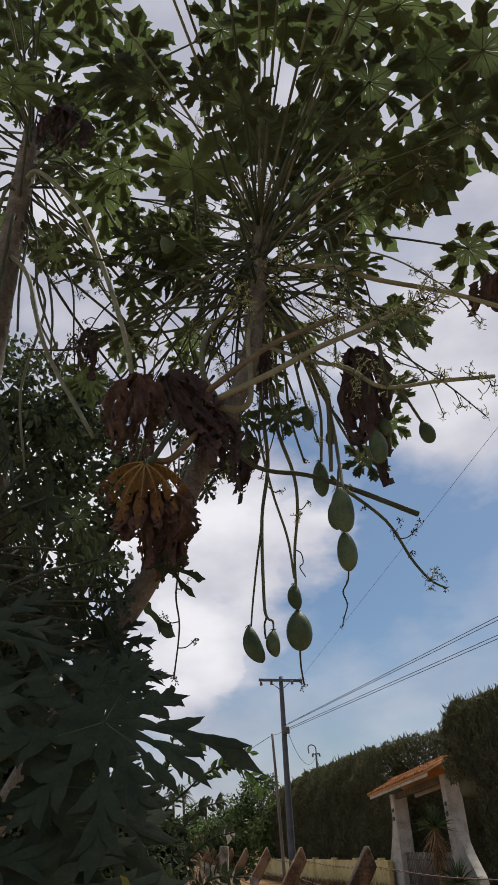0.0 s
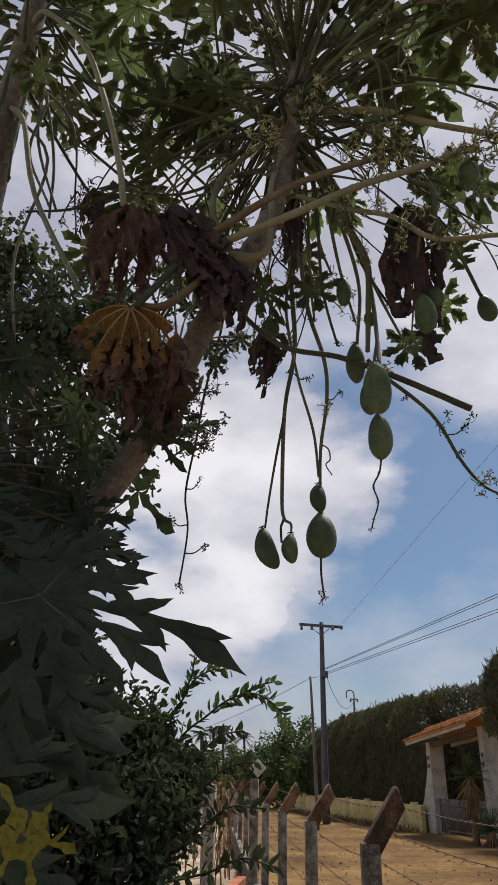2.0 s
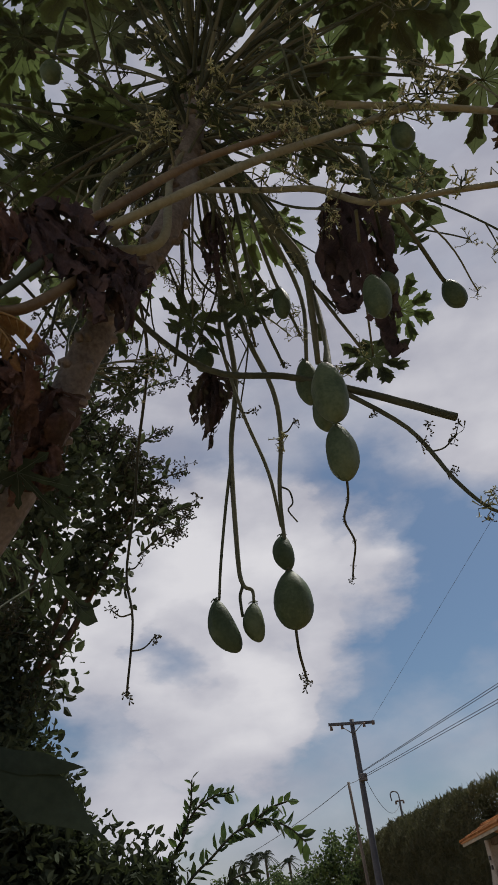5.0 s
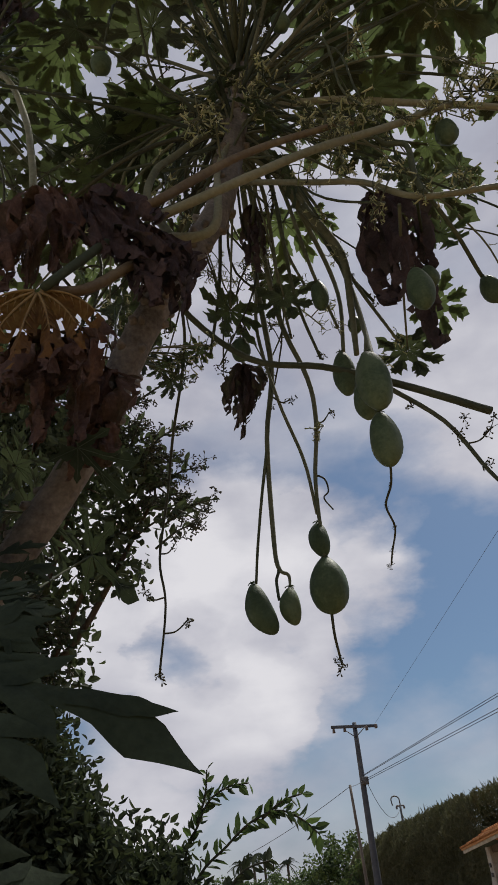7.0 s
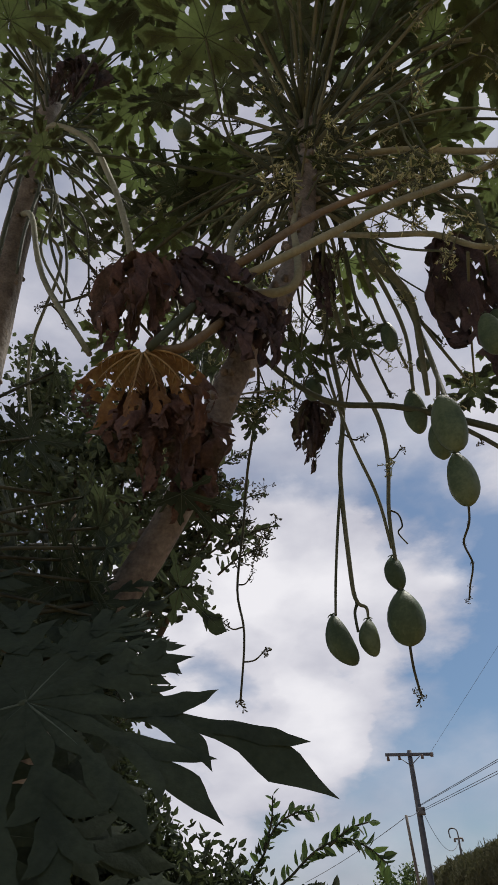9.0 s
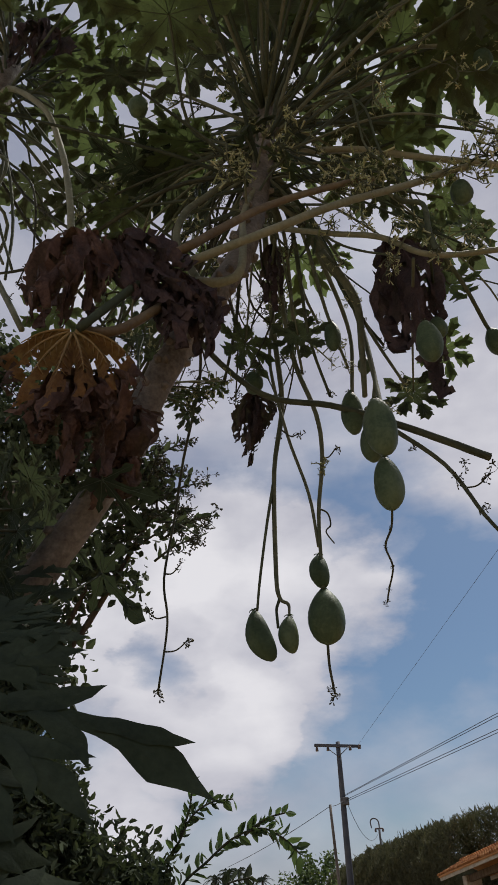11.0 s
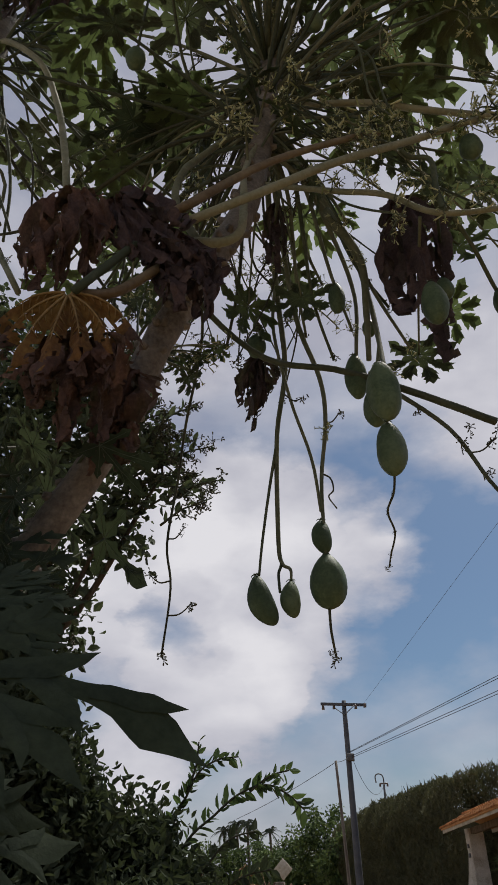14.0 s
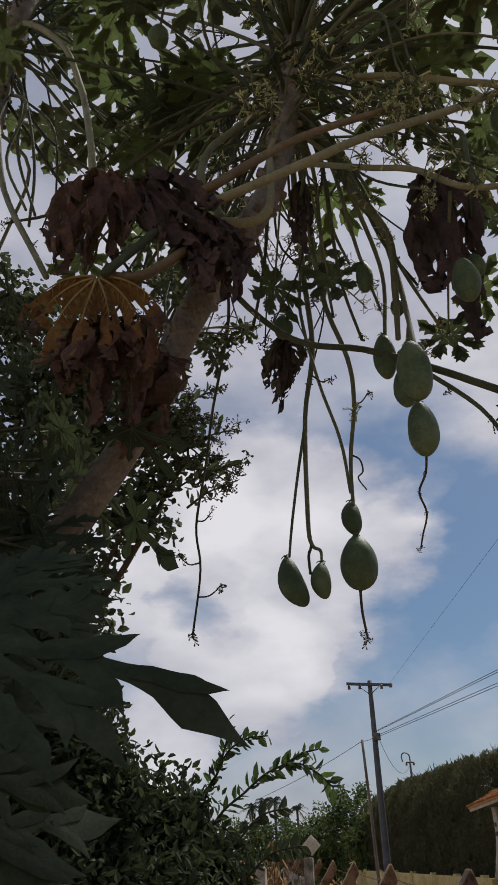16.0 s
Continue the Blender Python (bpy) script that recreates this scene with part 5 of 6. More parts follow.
for k, (o, e) in enumerate((((-1.322, 5.0, 4.991), (-0.848, 4.85, 5.026)), ((-1.221, 5.0, 4.648), (-0.747, 4.85, 4.686)), ((-0.946, 5.0, 4.66), (-0.572, 4.85, 4.71)), ((-0.886, 5.0, 4.296), (-0.443, 4.85, 4.34)), ((-1.093, 5.0, 4.226), (-0.693, 4.85, 4.279)), ((-1.248, 5.0, 4.054), (-0.813, 4.85, 4.107)), ((-1.007, 5.0, 3.934), (-0.605, 4.85, 3.99)), ((-0.781, 5.0, 3.999), (-0.403, 4.85, 4.054)), ((-0.997, 5.0, 5.167), (-0.532, 4.85, 5.196)), ((-1.192, 5.0, 4.437), (-0.763, 4.85, 4.484)), ((-1.276, 5.0, 3.873), (-0.93, 4.85, 3.94)), ((-0.842, 5.0, 3.826), (-0.484, 4.85, 3.887)), ((-1.087, 5.0, 4.422), (-0.646, 4.85, 4.467)), ((-1.272, 5.0, 4.708), (-0.883, 4.85, 4.759)))):
    o, e = Vector(o), Vector(e)
    tw = sprig(bush_tree, [o, (o + e) / 2 + Vector((0, 0, 0.04)), e], 0.007, 16, 0.085, M_SMALL_LEAF, 800 + k)
    for j in range(3):
        blossom(tw, o.lerp(e, 0.7 + 0.15 * j) + Vector((rng.uniform(-0.04, 0.04), 0, rng.uniform(-0.05, 0.05))), 900 + 3 * k + j, 1.9, True)

shrub = thing("flowering_shrub", "shrub with arching twigs of glossy green leaves", "bush", (-0.95, 5.1, -0.25))
bm = bmesh.new()
tube(bm, [(-0.95, 5.1, -0.25), (-0.9, 5.1, 0.6), (-0.8, 5.1, 1.3), (-0.75, 5.1, 1.6)], 0.025, 0.012, 7, 5, 0.05)
part("stem", bm, M_TWIG, shrub)
for k, (line, count, size, mat_) in enumerate((
        ([(-0.8, 5.1, 1.5), (-0.68, 5.05, 2.0), (-0.60, 5.0, 2.12), (-0.53, 5.0, 2.24), (-0.42, 5.0, 2.30), (-0.30, 5.0, 2.31)], 46, 0.068, M_SHRUB_LEAF),
        ([(-0.60, 5.0, 2.14), (-0.55, 5.0, 2.27), (-0.535, 5.0, 2.40)], 16, 0.055, M_SHRUB_LEAF),
        ([(-0.8, 5.1, 1.45), (-0.62, 5.0, 1.86), (-0.44, 5.0, 2.02), (-0.30, 5.0, 2.12), (-0.15, 5.0, 2.16), (-0.03, 5.0, 2.11), (0.06, 5.0, 2.03)], 54, 0.082, M_SHRUB_LEAF),
        ([(-0.24, 5.0, 2.13), (-0.12, 4.98, 2.20), (-0.01, 4.97, 2.225)], 12, 0.07, M_SHRUB_LEAF),
        ([(-0.8, 5.1, 1.3), (-0.45, 5.0, 1.60), (-0.3, 4.95, 1.72), (-0.12, 4.9, 1.76)], 36, 0.075, M_BUSH_LEAF),
        ([(-0.8, 5.1, 1.4), (-0.84, 5.0, 1.85), (-0.80, 5.0, 2.18)], 26, 0.06, M_BUSH_LEAF),
        ([(-0.75, 5.1, 1.5), (-0.5, 5.0, 1.76), (-0.36, 5.0, 1.90), (-0.2, 5.0, 1.94)], 34, 0.07, M_BUSH_LEAF),
        ([(-0.7, 5.1, 1.2), (-0.4, 4.9, 1.42), (-0.25, 4.85, 1.52), (-0.06, 4.8, 1.52)], 36, 0.075, M_BUSH_LEAF),
        ([(-0.7, 5.1, 1.1), (-0.35, 4.8, 1.20), (-0.15, 4.7, 1.28), (0.02, 4.6, 1.26)], 36, 0.075, M_BUSH_LEAF))):
    sprig(shrub, line, 0.006, count, size, mat_, 1 + k)


# ---- fence ----
def fence_post():
    post = thing("fence_post", "weathered concrete fence post with angled top arm", "post", (0, 0, 0), "fence posts along the lane")
    bm = bmesh.new()
    box(bm, (0.112, 0.112, 1.60), (0, 0, 0.53), 0.014)
    part("shaft", bm, M_CONCRETE, post)
    bm = bmesh.new()
    box(bm, (0.116, 0.108, 0.42), (0.108, 0, 1.442), 0.016, pose(0, 0, 0, 0, 34, 0))
    lean = Vector((math.sin(radians(34)), 0, math.cos(radians(34))))
    for v in bm.verts:
        up = (v.co - Vector((0.108, 0, 1.442))).dot(lean)
        if up > 0.15:
            v.co -= lean * 0.9 * max(0.0, (v.co - Vector((0.108, 0, 1.442))).dot(Vector((lean.z, 0, -lean.x))) + 0.03)
    part("arm", bm, M_RUSTY_CONCRETE, post, "red-stained angled arm")
    return post


fence_posts = []
first_post = fence_post()
FY = [2.9 + 2.48 * i for i in range(11)]
for i, y in enumerate(FY):
    m = pose(fence_x(y), y, 0, 0, 0, 10)
    if i == 0:
        first_post.matrix_basis = m
    else:
        copy_thing(first_post, m)


def strand(a, b, sag, r, barbs, group):
    wire = thing("barbed_wire", "rusty barbed wire strung between fence posts", "wire", a, group)
    bm = bmesh.new()
    A, B = Vector(a), Vector(b)
    mid = (A + B) / 2 - Vector((0, 0, sag))
    line = tube(bm, [A, mid, B], r, r, 4, 8)
    n = int((B - A).length / barbs)
    for k in range(1, n):
        p = A.lerp(B, k / n) - Vector((0, 0, sag * 4 * (k / n) * (1 - k / n)))
        for q in ((0.6, 0.3, 0.9), (-0.7, 0.2, 0.8)):
            d = Vector(q).normalized() * 0.012
            tube(bm, [p - d, p + d], r * 0.8, r * 0.5, 4, 1)
    part("strand", bm, M_RUST_WIRE, wire)


for i in range(len(FY) - 1):
    for z, out in ((1.52, 0.225), (1.38, 0.133), (1.22, 0.061), (1.0, 0.065), (0.75, 0.065), (0.5, 0.065)):
        strand((fence_x(FY[i]) + out, FY[i] + 0.05, z), (fence_x(FY[i + 1]) + out, FY[i + 1] + 0.05, z), 0.02, 0.0023, 0.13 if i < 4 else 0.3, "fence wires")

low_wall = thing("low_wall", "low grey concrete wall under the fence", "wall", (0, 0, 0), kind="structure")
bm = bmesh.new()
box(bm, (0.12, 24.0, 0.55), (fence_x(14.5) - 0.13, 14.5, 0.02), 0.01, pose(0, 0, 0, 0, 0, 10.5))
part("wall", bm, M_CONCRETE, low_wall)

marker = thing("marker_post", "grey concrete post with a white diamond plate", "post", (-1.04, 12.2, -0.25))
bm = bmesh.new()
box(bm, (0.13, 0.13, 1.93), (-1.04, 12.2, 0.715), 0.012)
part("shaft", bm, M_CONCRETE, marker)
bm = bmesh.new()
box(bm, (0.19, 0.02, 0.19), (-0.97, 12.05, 1.83), 0.004, pose(0, 0, 0, 0, 45, 0))
part("plate", bm, M_WHITE, marker, "white diamond plate")


# ---- dry plot beside the lane ----
def dry_plant(base, height, seed):
    """A withered maize plant: cane with hanging blades."""
    rng = random.Random(seed)
    d = thing("dry_maize", "withered brown maize plant by the fence", "plant", base, "dry maize plants")
    b = Vector(base)
    lean = Vector((rng.uniform(-0.2, 0.2), rng.uniform(-0.2, 0.2), 0))
    bm = bmesh.new()
    line = tube(bm, [b, b + lean * 0.4 + Vector((0, 0, height * 0.5)), b + lean + Vector((0, 0, height))], 0.018, 0.008, 5, 5)
    part("cane", bm, M_DRY, d)
    for k in range(9):
        o = line[2 + k]
        az = rng.uniform(0, math.tau)
        w = Vector((math.cos(az), math.sin(az), 0)) * rng.uniform(0.25, 0.45)
        pts = spline([o, o + w * 0.5 + Vector((0, 0, 0.15)), o + w - Vector((0, 0, rng.uniform(0.1, 0.4)))], 3)
        e = Vector((-w.y, w.x, 0)).normalized()
        bm = bmesh.new()
        rows = [[bm.verts.new(q + e * 0.03 * (1 - j / 7)), bm.verts.new(q - e * 0.03 * (1 - j / 7) + Vector((0, 0, 0.01)))] for j, q in enumerate(pts)]
        for x, y in zip(rows, rows[1:]):
            bm.faces.new((x[0], y[0], y[1], x[1]))
        part("blade", bm, M_DRY, d)


rng = random.Random(4)
for k in range(34):
    y = rng.uniform(14.5, 24)
    dry_plant((fence_x(y) - rng.uniform(0.3, 2.2), y, -0.1), rng.uniform(1.3, 2.0), k)
for k in range(7):
    y = 9.4 + 1.6 * k
    sp = thing("straight_post", "plain grey concrete post of the inner fence", "post", (fence_x(y) - 0.95, y, -0.25), "inner fence posts")
    bm = bmesh.new()
    box(bm, (0.11, 0.11, 1.85), (fence_x(y) - 0.95, y, 0.68), 0.012)
    part("shaft", bm, M_CONCRETE, sp)
brick_wall = thing("brick_wall", "rough unplastered hollow-brick garden wall", "wall", (-0.9, 8.2, -0.25), kind="structure")
bm = bmesh.new()
box(bm, (0.10, 2.2, 0.9), (-0.86, 8.6, 0.2), 0.004)
part("mortar", bm, M_CONCRETE, brick_wall)
bb = bmesh.new()
box(bb, (0.11, 0.19, 0.17), (0, 0, 0), 0.006)
BRICK = mesh_of("brick", bb, M_BRICK, False)
for r in range(5):
    for c in range(11):
        part("brick", BRICK, None, brick_wall, at=pose(-0.855 + random.uniform(-0.004, 0.004), 7.6 + 0.2 * c + (0.1 if r % 2 else 0), -0.16 + 0.182 * r))


# ---- lane's far side: wall, hedge, gate ----
GATE = Matrix.Translation((3.62, 29.9, 0)) @ Euler((0, 0, math.atan2(-0.947, 0.32))).to_matrix().to_4x4()

# the roof climbs a little towards the lane's near end
ROOF = GATE @ Matrix.Translation((0, 0, 3.04)) @ Euler((0, radians(-4.5), 0)).to_matrix().to_4x4() @ Matrix.Translation((0, 0, -3.04))


def at_gate(x, y, z):
    return tuple(GATE @ Vector((x, y, z)))


gate = thing("entrance_gate", "white gateway with clay-tiled roof and buttressed pillars", "gate", at_gate(0, 0, 0))
for gx0 in (0.0, 4.2):
    bm = bmesh.new()
    tall = 3.1 + 0.078 * gx0
    box(bm, (0.34, 0.56, tall), (gx0, 0.11, tall / 2), 0.015)
    bmesh.ops.transform(bm, matrix=GATE, verts=bm.verts)
    part("pillar", bm, M_WHITE, gate)
    bm = bmesh.new()
    sgn = -1 if gx0 == 0 else 1
    prof = [(0.17, 0), (1.35, 0), (1.2, 0.5), (0.75, 1.1), (0.40, 1.75), (0.17, 2.3)]
    for depth in (-0.16, 0.16):
        bm.faces.new([bm.verts.new((gx0 + sgn * px, depth, pz)) for px, pz in prof])
    f0, f1 = list(bm.faces)
    a, b = list(f0.verts), list(f1.verts)
    for k in range(len(a)):
        bm.faces.new((a[k], a[(k + 1) % len(a)], b[(k + 1) % len(a)], b[k]))
    bmesh.ops.recalc_face_normals(bm, faces=bm.faces)
    bmesh.ops.transform(bm, matrix=GATE, verts=bm.verts)
    part("buttress", bm, M_WHITE, gate, "flared white buttress with yellow joints", smooth=False)
    for k in range(2):
        bm = bmesh.new()
        box(bm, (0.10, 0.05, 0.13), (gx0, -0.19, 2.55 - 0.28 * k), 0.008)
        bmesh.ops.transform(bm, matrix=GATE, verts=bm.verts)
        part("lamp_box", bm, M_IRON, gate, "small dark box")
bm = bmesh.new()
box(bm, (4.6, 0.16, 0.2), (2.1, 0, 3.0), 0.01)
bmesh.ops.transform(bm, matrix=ROOF, verts=bm.verts)
part("beam", bm, M_WOOD, gate)
for k, y0 in enumerate((-0.95, 0.95)):
    bm = bmesh.new()
    box(bm, (5.0, 0.04, 0.12), (2.25, y0, 3.04), 0.005)
    bmesh.ops.transform(bm, matrix=ROOF, verts=bm.verts)
    part("fascia", bm, M_WHITE, gate, "white fascia board")
for gx0 in (0.12, 2.1):
    frame_bm = bmesh.new()
    for z in (0.15, 0.95):
        box(frame_bm, (1.94, 0.04, 0.05), (gx0 + 0.98, 0.05, z), 0.0)
    bmesh.ops.transform(frame_bm, matrix=GATE, verts=frame_bm.verts)
    door = part("door", frame_bm, M_WOOD, gate, "low grey picket gate leaf")
    for k in range(15):
        bm = bmesh.new()
        box(bm, (0.05, 0.03, 1.1), (gx0 + 0.06 + k * 0.13, 0.05, 0.62), 0.0)
        bmesh.ops.transform(bm, matrix=GATE, verts=bm.verts)
        part("picket", bm, M_WOOD, door)
# roof tiles: half-round clay channels, row over row
tm = bmesh.new()
ring = []
for end, r in ((0, 0.085), (1, 0.070)):
    ring.append([tm.verts.new((math.cos(math.pi * k / 6) * r, end * 0.40, math.sin(math.pi * k / 6) * r * 0.8)) for k in range(7)])
    ring.append([tm.verts.new((math.cos(math.pi * k / 6) * (r - 0.014), end * 0.40, math.sin(math.pi * k / 6) * (r - 0.014) * 0.8)) for k in range(7)])
for k in range(6):
    tm.faces.new((ring[0][k], ring[0][k + 1], ring[2][k + 1], ring[2][k]))
    tm.faces.new((ring[1][k + 1], ring[1][k], ring[3][k], ring[3][k + 1]))
    tm.faces.new((ring[0][k + 1], ring[0][k], ring[1][k], ring[1][k + 1]))
TILE = mesh_of("roof_tile", tm, M_TILE)
slope = math.atan2(0.42, 1.0)
roof_bm = bmesh.new()
for sgn in (-1, 1):
    box(roof_bm, (5.0, 1.12, 0.05), (2.25, sgn * 0.5, 3.31), 0.0, pose(0, 0, 0, -sgn * math.degrees(slope), 0, 0))
bmesh.ops.transform(roof_bm, matrix=ROOF, verts=roof_bm.verts)
roof = part("roof", roof_bm, M_TILE, gate, "clay tile roof")
for sgn in (-1, 1):
    for c in range(28):
        for r in range(4):
            y0, z0 = sgn * (1.06 - 0.27 * r), 3.125 + 0.113 * r
            m = ROOF @ Matrix.Translation((-0.17 + 0.178 * c, y0, z0)) @ Euler((0, 0, 0 if sgn < 0 else math.pi)).to_matrix().to_4x4() @ Euler((slope - 0.06, random.uniform(-0.03, 0.03), random.uniform(-0.03, 0.03))).to_matrix().to_4x4()
            part("roof_tile", TILE, None, roof, at=m)

yard_wall = thing("garden_wall", "low cream limewashed wall below the hedge", "wall", (2.9, 31, 0), kind="structure")
WALL_A, WALL_B = Vector((3.12, 30.2, 0)), Vector((-2.8, 47.0, 0))
way = WALL_B - WALL_A
bm = bmesh.new()
box(bm, (way.length, 0.2, 0.95), tuple((WALL_A + WALL_B) / 2 + Vector((0, 0, 0.45))), 0.02, pose(0, 0, 0, 0, 0, math.degrees(math.atan2(way.y, way.x))))
part("wall", bm, M_YELLOW_WALL, yard_wall)
for k in range(7):
    p = WALL_A.lerp(WALL_B, (k + 0.3) / 7)
    bm = bmesh.new()
    box(bm, (0.24, 0.24, 1.05), (p.x, p.y, 0.48), 0.02, pose(0, 0, 0, 0, 0, 20))
    part("pier", bm, M_YELLOW_WALL, yard_wall)


def hedge(label, start, end, height, thick, count, seed, foot=lambda u: 0.0):
    """A tall hedge of fine upright sprays on a run of ground."""
    rng = np.random.default_rng(seed)
    A, B = np.array(start, float), np.array(end, float)
    run = B - A
    nrm = np.array([-run[1], run[0]]) / np.linalg.norm(run)
    h = thing("hedge", label, "hedge", (A[0], A[1], 0))
    u = rng.uniform(0, 1, count)
    top = np.array([height(x) for x in u])
    v = rng.uniform(-1, 1, count)
    z = top * (0.12 + 0.88 * rng.uniform(0, 1, count) ** 0.75)
    squash = np.sqrt(np.clip(1.05 - (z / top) ** 4, 0.05, 1))
    lump = np.array([1 + 0.22 * noise.noise(Vector((a * np.linalg.norm(run) * 0.8, b * 0.9, seed))) + 0.16 * noise.noise(Vector((a * np.linalg.norm(run) * 2.6, b * 2.2, seed + 5))) for a, b in zip(u, z)])
    xy = A + u[:, None] * run + nrm * (np.sign(v) * np.abs(v) ** 0.35 * thick * squash * lump)[:, None]
    low = np.array([foot(x) for x in u])
    z = low + (top - low) * z / top
    z += np.array([noise.noise(Vector((a[0] * 1.5, a[1] * 1.5, 0))) for a in xy]) * 0.25
    P = np.column_stack([xy, z])
    aim = np.zeros((count, 3))
    aim[:, 2] = 0.7
    leaf_cloud("sprays", P, 0.15, M_HEDGE, h, "", aim=aim, long=3.4, seed=seed)
    pick = rng.choice(np.nonzero(z > top - 0.55)[0], 900)
    leaf_cloud("fringe", P[pick], 0.36, M_HEDGE, h, "", aim=aim[pick] * 1.3, long=9.0, seed=seed + 20)
    bm = bmesh.new()
    for k in range(9):
        a, b = A + run * (0.04 + 0.92 * k / 9), A + run * (0.04 + 0.92 * (k + 1) / 9)
        hh = min(height(k / 9), height((k + 1) / 9)) * 0.80
        mid = (a + b) / 2
        box(bm, (np.linalg.norm(run) / 9 + 0.1, thick * 1.2, hh - foot(k / 9)), (mid[0], mid[1], (hh + foot(k / 9)) / 2 - 0.1), 0.2, pose(0, 0, 0, 0, 0, math.degrees(math.atan2(run[1], run[0]))))
    part("core", bm, M_HEDGE, h, "shaded inner growth")
    return h


hedge("tall dark clipped hedge above the garden wall", (4.0, 31.5), (-1.9, 48.0), lambda u: 5.05 - 0.35 * u - 1.3 * max(0, u - 0.6), 1.1, 105000, 1)
# the next hedge
hedge("tall dark hedge beside the gate", (5.35, 25.1), (7.9, 17.5), lambda u: 5.3 + 0.2 * u, 0.62, 48000, 2, lambda u: 2.75 if u < 0.2 else 0.0)
hedge("tall hedge inside the gateway", (4.4, 33.5), (8.6, 29.0), lambda u: 5.4 - 0.2 * u, 1.0, 30000, 3)


# ---- yuccas at the gate ----
def yucca(label, base, height, radius, count, seed):
    y = thing("yucca", label, "plant", base)
    rng = random.Random(seed)
    b = Vector(base)
    bm = bmesh.new()
    tube(bm, [b, b + Vector((0.03, 0, height * 0.5)), b + Vector((0, 0, height))], 0.11, 0.09, 8, 4, 0.08)
    part("stem", bm, M_DRY, y)
    for name, lo, hi, n, mat in (("green_leaves", -10, 85, count, M_FAR_LEAF), ("dead_leaves", -85, -35, count, M_DRY)):
        bm = bmesh.new()
        for k in range(n):
            az, el = rng.uniform(0, math.tau), radians(rng.uniform(lo, hi))
            o = b + Vector((0, 0, height * (1.0 if lo > -50 else rng.uniform(0.55, 1.0))))
            d = Vector((math.cos(az) * math.cos(el), math.sin(az) * math.cos(el), math.sin(el))) * radius * rng.uniform(0.8, 1.1)
            tube(bm, [o, o + d * 0.5, o + d - Vector((0, 0, 0.06))], 0.022, 0.003, 4, 2)
        tagged(part(name, bm, mat, y), kind="stuff")


yucca("yucca with green head and a skirt of dead leaves", (4.2, 25.2, 0), 1.9, 0.72, 110, 1)
yucca("young spiky yucca at the gate pillar", (4.62, 24.8, 0), 0.4, 0.75, 60, 2)


# ---- poles, cables ----
POLE = Vector((-0.66, 34.28, 0))
pole = thing("utility_pole", "grey concrete utility pole with wooden crossarm", "pole", POLE)
bm = bmesh.new()
tube(bm, [POLE, POLE + Vector((0, 0, 4.3)), POLE + Vector((0.02, 0, 8.65))], 0.17, 0.10, 10, 4)
part("shaft", bm, M_POLE, pole)
bm = bmesh.new()
box(bm, (2.12, 0.11, 0.12), tuple(POLE + Vector((0, -0.12, 8.46))), 0.01, pose(0, 0, 0, 0, 2.6, 9))
part("crossarm", bm, M_POLE, pole)
for sgn in (-1, 1):
    bm = bmesh.new()
    tube(bm, [POLE + Vector((sgn * 0.5, -0.12, 8.40)), POLE + Vector((0, -0.12, 8.0))], 0.02, 0.02, 5, 1)
    part("brace", bm, M_IRON, pole)
for k, dx in enumerate((-0.95, -0.45, 0.55, 0.97)):
    bm = bmesh.new()
    z = 8.5 if k != 2 else 8.46
    tube(bm, [POLE + Vector((dx, -0.12, z - 0.22)), POLE + Vector((dx, -0.12, z - 0.12)), POLE + Vector((dx, -0.12, z - 0.04))], 0.075, 0.05, 7, 2)
    part("insulator", bm, M_CERAMIC, pole)
bm = bmesh.new()
box(bm, (0.34, 0.26, 0.30), tuple(POLE + Vector((0.1, -0.12, 6.2))), 0.03)
part("cable_box", bm, M_IRON, pole)

stick = thing("wooden_pole", "thin leaning wooden pole carrying a cable", "pole", (-0.85, 30.0, 0))
bm = bmesh.new()
tube(bm, [(-0.85, 30.0, 0), (-0.93, 30.0, 2.9), (-1.02, 30.0, 5.55)], 0.065, 0.05, 8, 4, 0.04)
part("shaft", bm, M_WOOD, stick)

lamp = thing("lamp_post", "slim far post with a curved lamp bracket", "pole", (0.86, 45, 0))
bm = bmesh.new()
tube(bm, [(0.86, 45, 0), (0.86, 45, 3.5), (0.86, 45, 6.2)], 0.08, 0.06, 7, 3)
part("shaft", bm, M_IRON, lamp)
bm = bmesh.new()
tube(bm, [(0.86, 45, 5.9), (0.86, 45, 6.55), (0.62, 45, 6.72), (0.42, 45, 6.6), (0.44, 45, 6.25)], 0.035, 0.035, 6, 5)
part("bracket", bm, M_IRON, lamp)
for dx in (0.66, 1.06):
    bm = bmesh.new()
    tube(bm, [(0.86, 45, 6.2), (dx, 45, 6.2), (dx, 45, 6.05)], 0.04, 0.06, 6, 2)
    part("insulator", bm, M_CERAMIC, lamp)


def cable(a, b, sag, r=0.011, label="thin black overhead cable on the utility pole"):
    A, B = Vector(a), Vector(b)
    c = thing("overhead_cable", label, "cable", a, "overhead cables")
    bm = bmesh.new()
    pts = [A.lerp(B, k / 8) - Vector((0, 0, sag * 4 * (k / 8) * (1 - k / 8))) for k in range(9)]
    tube(bm, pts, r, r, 5, 3)
    part("strand", bm, M_WIRE, c)


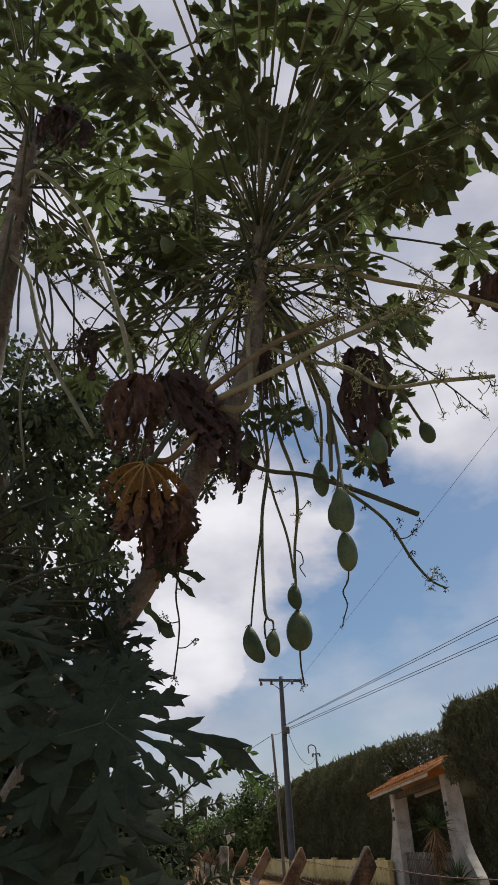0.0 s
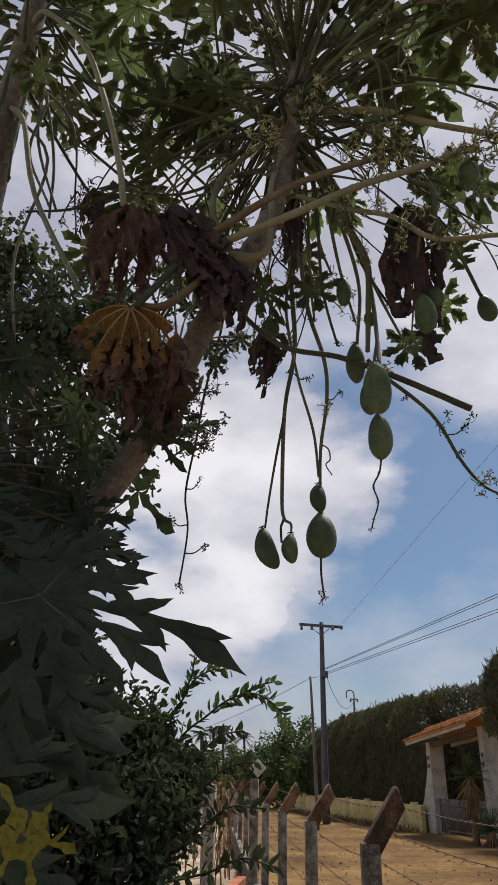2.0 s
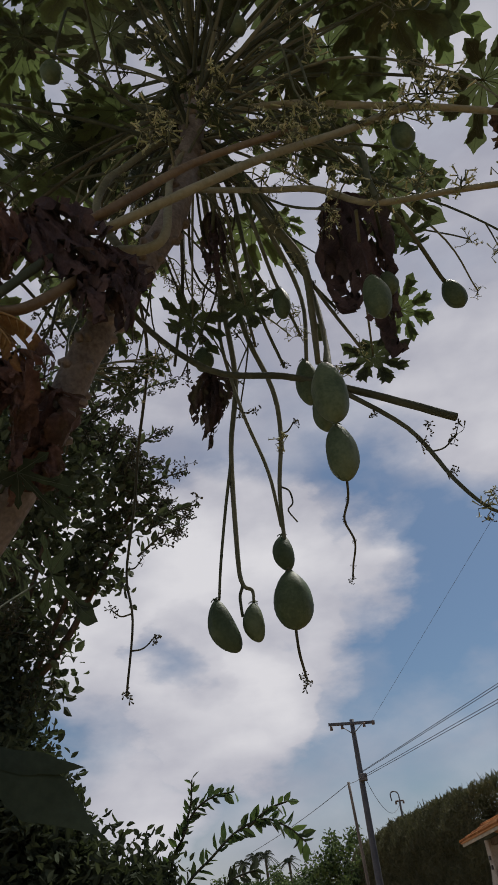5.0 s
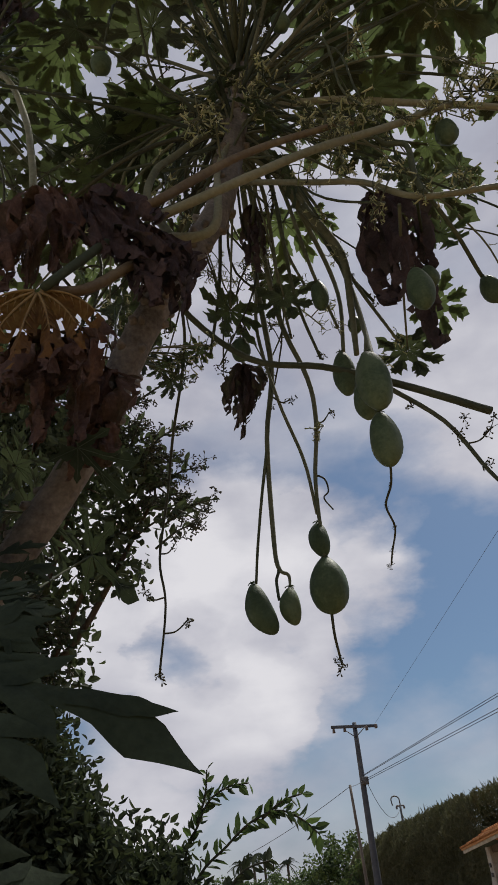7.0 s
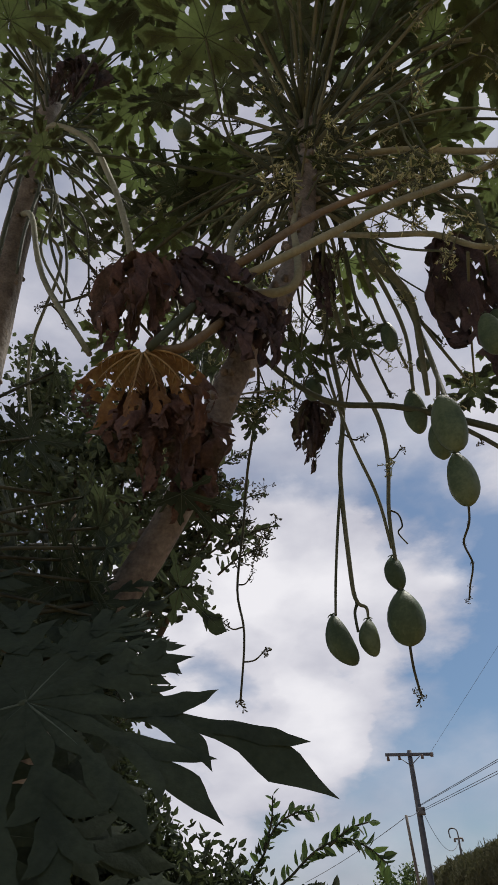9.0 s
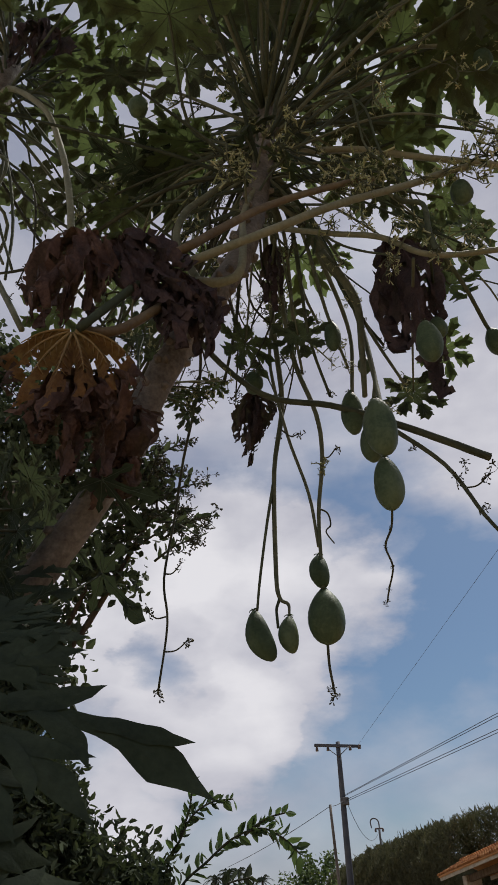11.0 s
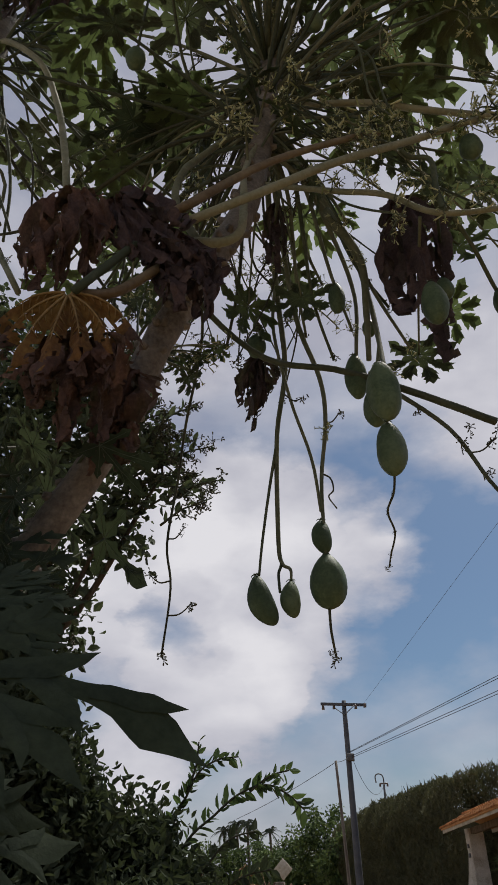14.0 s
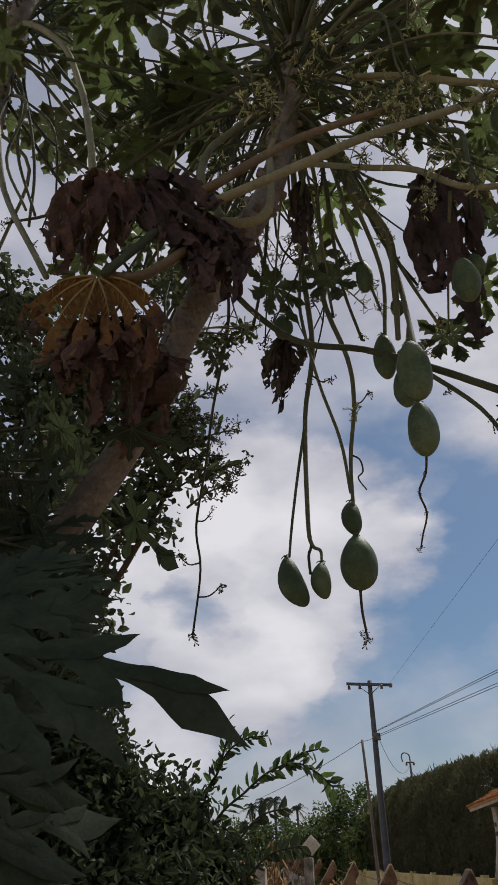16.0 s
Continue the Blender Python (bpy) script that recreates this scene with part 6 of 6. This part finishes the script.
cable((-0.55, 34.2, 6.45), (12.23, 11.76, 8.25), 0.0)
cable((-0.55, 34.2, 6.25), (11.97, 11.76, 7.38), 0.0)
cable((-0.55, 34.2, 6.18), (11.92, 11.76, 7.24), 0.0)
cable((0.31, 34.2, 8.5), (6.97, 8.28, 10.31), 0.0, 0.005)
cable((-0.55, 34.2, 6.42), (12.2, 11.76, 8.08), 0.0)
cable((-0.66, 34.1, 6.2), (-1.02, 30.0, 5.5), 0.05)
cable((-1.02, 30.0, 5.5), (-6.5, 38.0, 4.2), 0.1)
cable((-0.5, 34.2, 6.2), (0.86, 45.0, 6.1), 0.9)


# ---- far trees ----
for k, (x, y, z, r) in enumerate(((-3.0, 50, 3.8, 2.0), (-5.2, 52, 2.6, 1.7), (-7.5, 58, 2.2, 2.0), (-1.2, 46, 2.6, 1.5), (-9.8, 62, 3.0, 2.2), (-12.5, 62, 2.6, 2.3))):
    leafy_tree("roadside_tree", "green roadside tree at the end of the lane" if k < 4 else "distant dark tree beyond the lane", (x, y, -0.1), (x + 0.3, y, z),
               [(x, y, z, r), (x + r * 0.6, y + 0.4, z - 0.5, r * 0.7), (x - r * 0.7, y, z - 0.6, r * 0.75), (x, y, z - r * 0.9, r * 0.9)], 0.24, 5200, M_FAR_LEAF, 40 + k, trunk=0.15)


def palm(x, y, h, seed):
    p = thing("palm_tree", "far palm tree above the roadside trees", "tree", (x, y, 0), "far palms")
    rng = random.Random(seed)
    bm = bmesh.new()
    tube(bm, [(x, y, 0), (x + 0.2, y, h * 0.5), (x + 0.1, y, h)], 0.14, 0.10, 7, 4)
    part("trunk", bm, M_BARK, p)
    for k in range(15):
        az, el = k * 2.4, radians(rng.uniform(-25, 65))
        bm = bmesh.new()
        o = Vector((x + 0.1, y, h))
        prev = None
        L = rng.uniform(0.85, 1.25)
        line = [o + Vector((math.cos(az) * math.cos(el) * s * L, math.sin(az) * math.cos(el) * s * L, math.sin(el) * s * L - 0.9 * s * s * L * 0.6)) for s in (0, 0.25, 0.5, 0.75, 1)]
        tube(bm, line, 0.04, 0.01, 4, 2)
        for q in spline(line, 4)[2:]:
            for sgn in (-1, 1):
                e = q + Vector((-math.sin(az) * sgn * 0.26, math.cos(az) * sgn * 0.26, -0.16))
                bm.faces.new([bm.verts.new(v) for v in (q, q + Vector((0, 0, 0.05)), e)])
        part("frond", bm, M_PALM, p)


for k, (x, y, h) in enumerate(((-11.8, 66, 5.6), (-10.9, 66, 5.7), (-13.1, 67, 5.3), (-9.1, 67, 5.1))):
    palm(x, y, h, k)


# ---- litter on the lane ----
rng = np.random.default_rng(77)
n = 1300
y = rng.uniform(5, 34, n)
x = fence_x(y) + 0.2 + (rng.uniform(0, 1, n) ** 1.5) * 5.5
litter = thing("leaf_litter", "scattered dry leaves and straw on the ochre lane", "litter", (1.5, 12, 0), kind="stuff")
leaf_cloud("dry_leaves", np.column_stack([x, y, np.full(n, 0.02)]), 0.05, M_DRY, litter, "", aim=np.column_stack([rng.normal(size=n), rng.normal(size=n), np.full(n, 0.1)]), seed=7)
n = 1500
u = rng.uniform(0, 1, n)
foot = np.array(WALL_A)[:2] + u[:, None] * np.array(way)[:2] + np.column_stack([rng.uniform(-0.9, -0.15, n), rng.uniform(-0.3, 0.3, n)])
aim = np.zeros((n, 3))
aim[:, 2] = 0.8
weeds = thing("dry_grass", "dry grass along the foot of the garden wall", "grass", (2.5, 31, 0), kind="stuff")
leaf_cloud("blades", np.column_stack([foot, np.full(n, -0.02)]), 0.28, M_DRY, weeds, "", aim=aim, long=9.0, seed=8)
bm = bmesh.new()
for k in range(260):
    cy = 5 + 26 * (k / 260) ** 1.4
    cx = fence_x(cy) + 0.3 + 5.0 * float(rng.uniform(0, 1))
    r = float(rng.uniform(0.008, 0.026))
    bmesh.ops.create_icosphere(bm, subdivisions=1, radius=r, matrix=Matrix.Translation((cx, cy, 0.01)) @ Matrix.Diagonal((1, 1.2, 0.6, 1)))
clods = thing("clods", "small stones and clods on the ochre lane", "stones", (2, 12, 0), kind="stuff")
part("stones", bm, M_EARTH, clods)
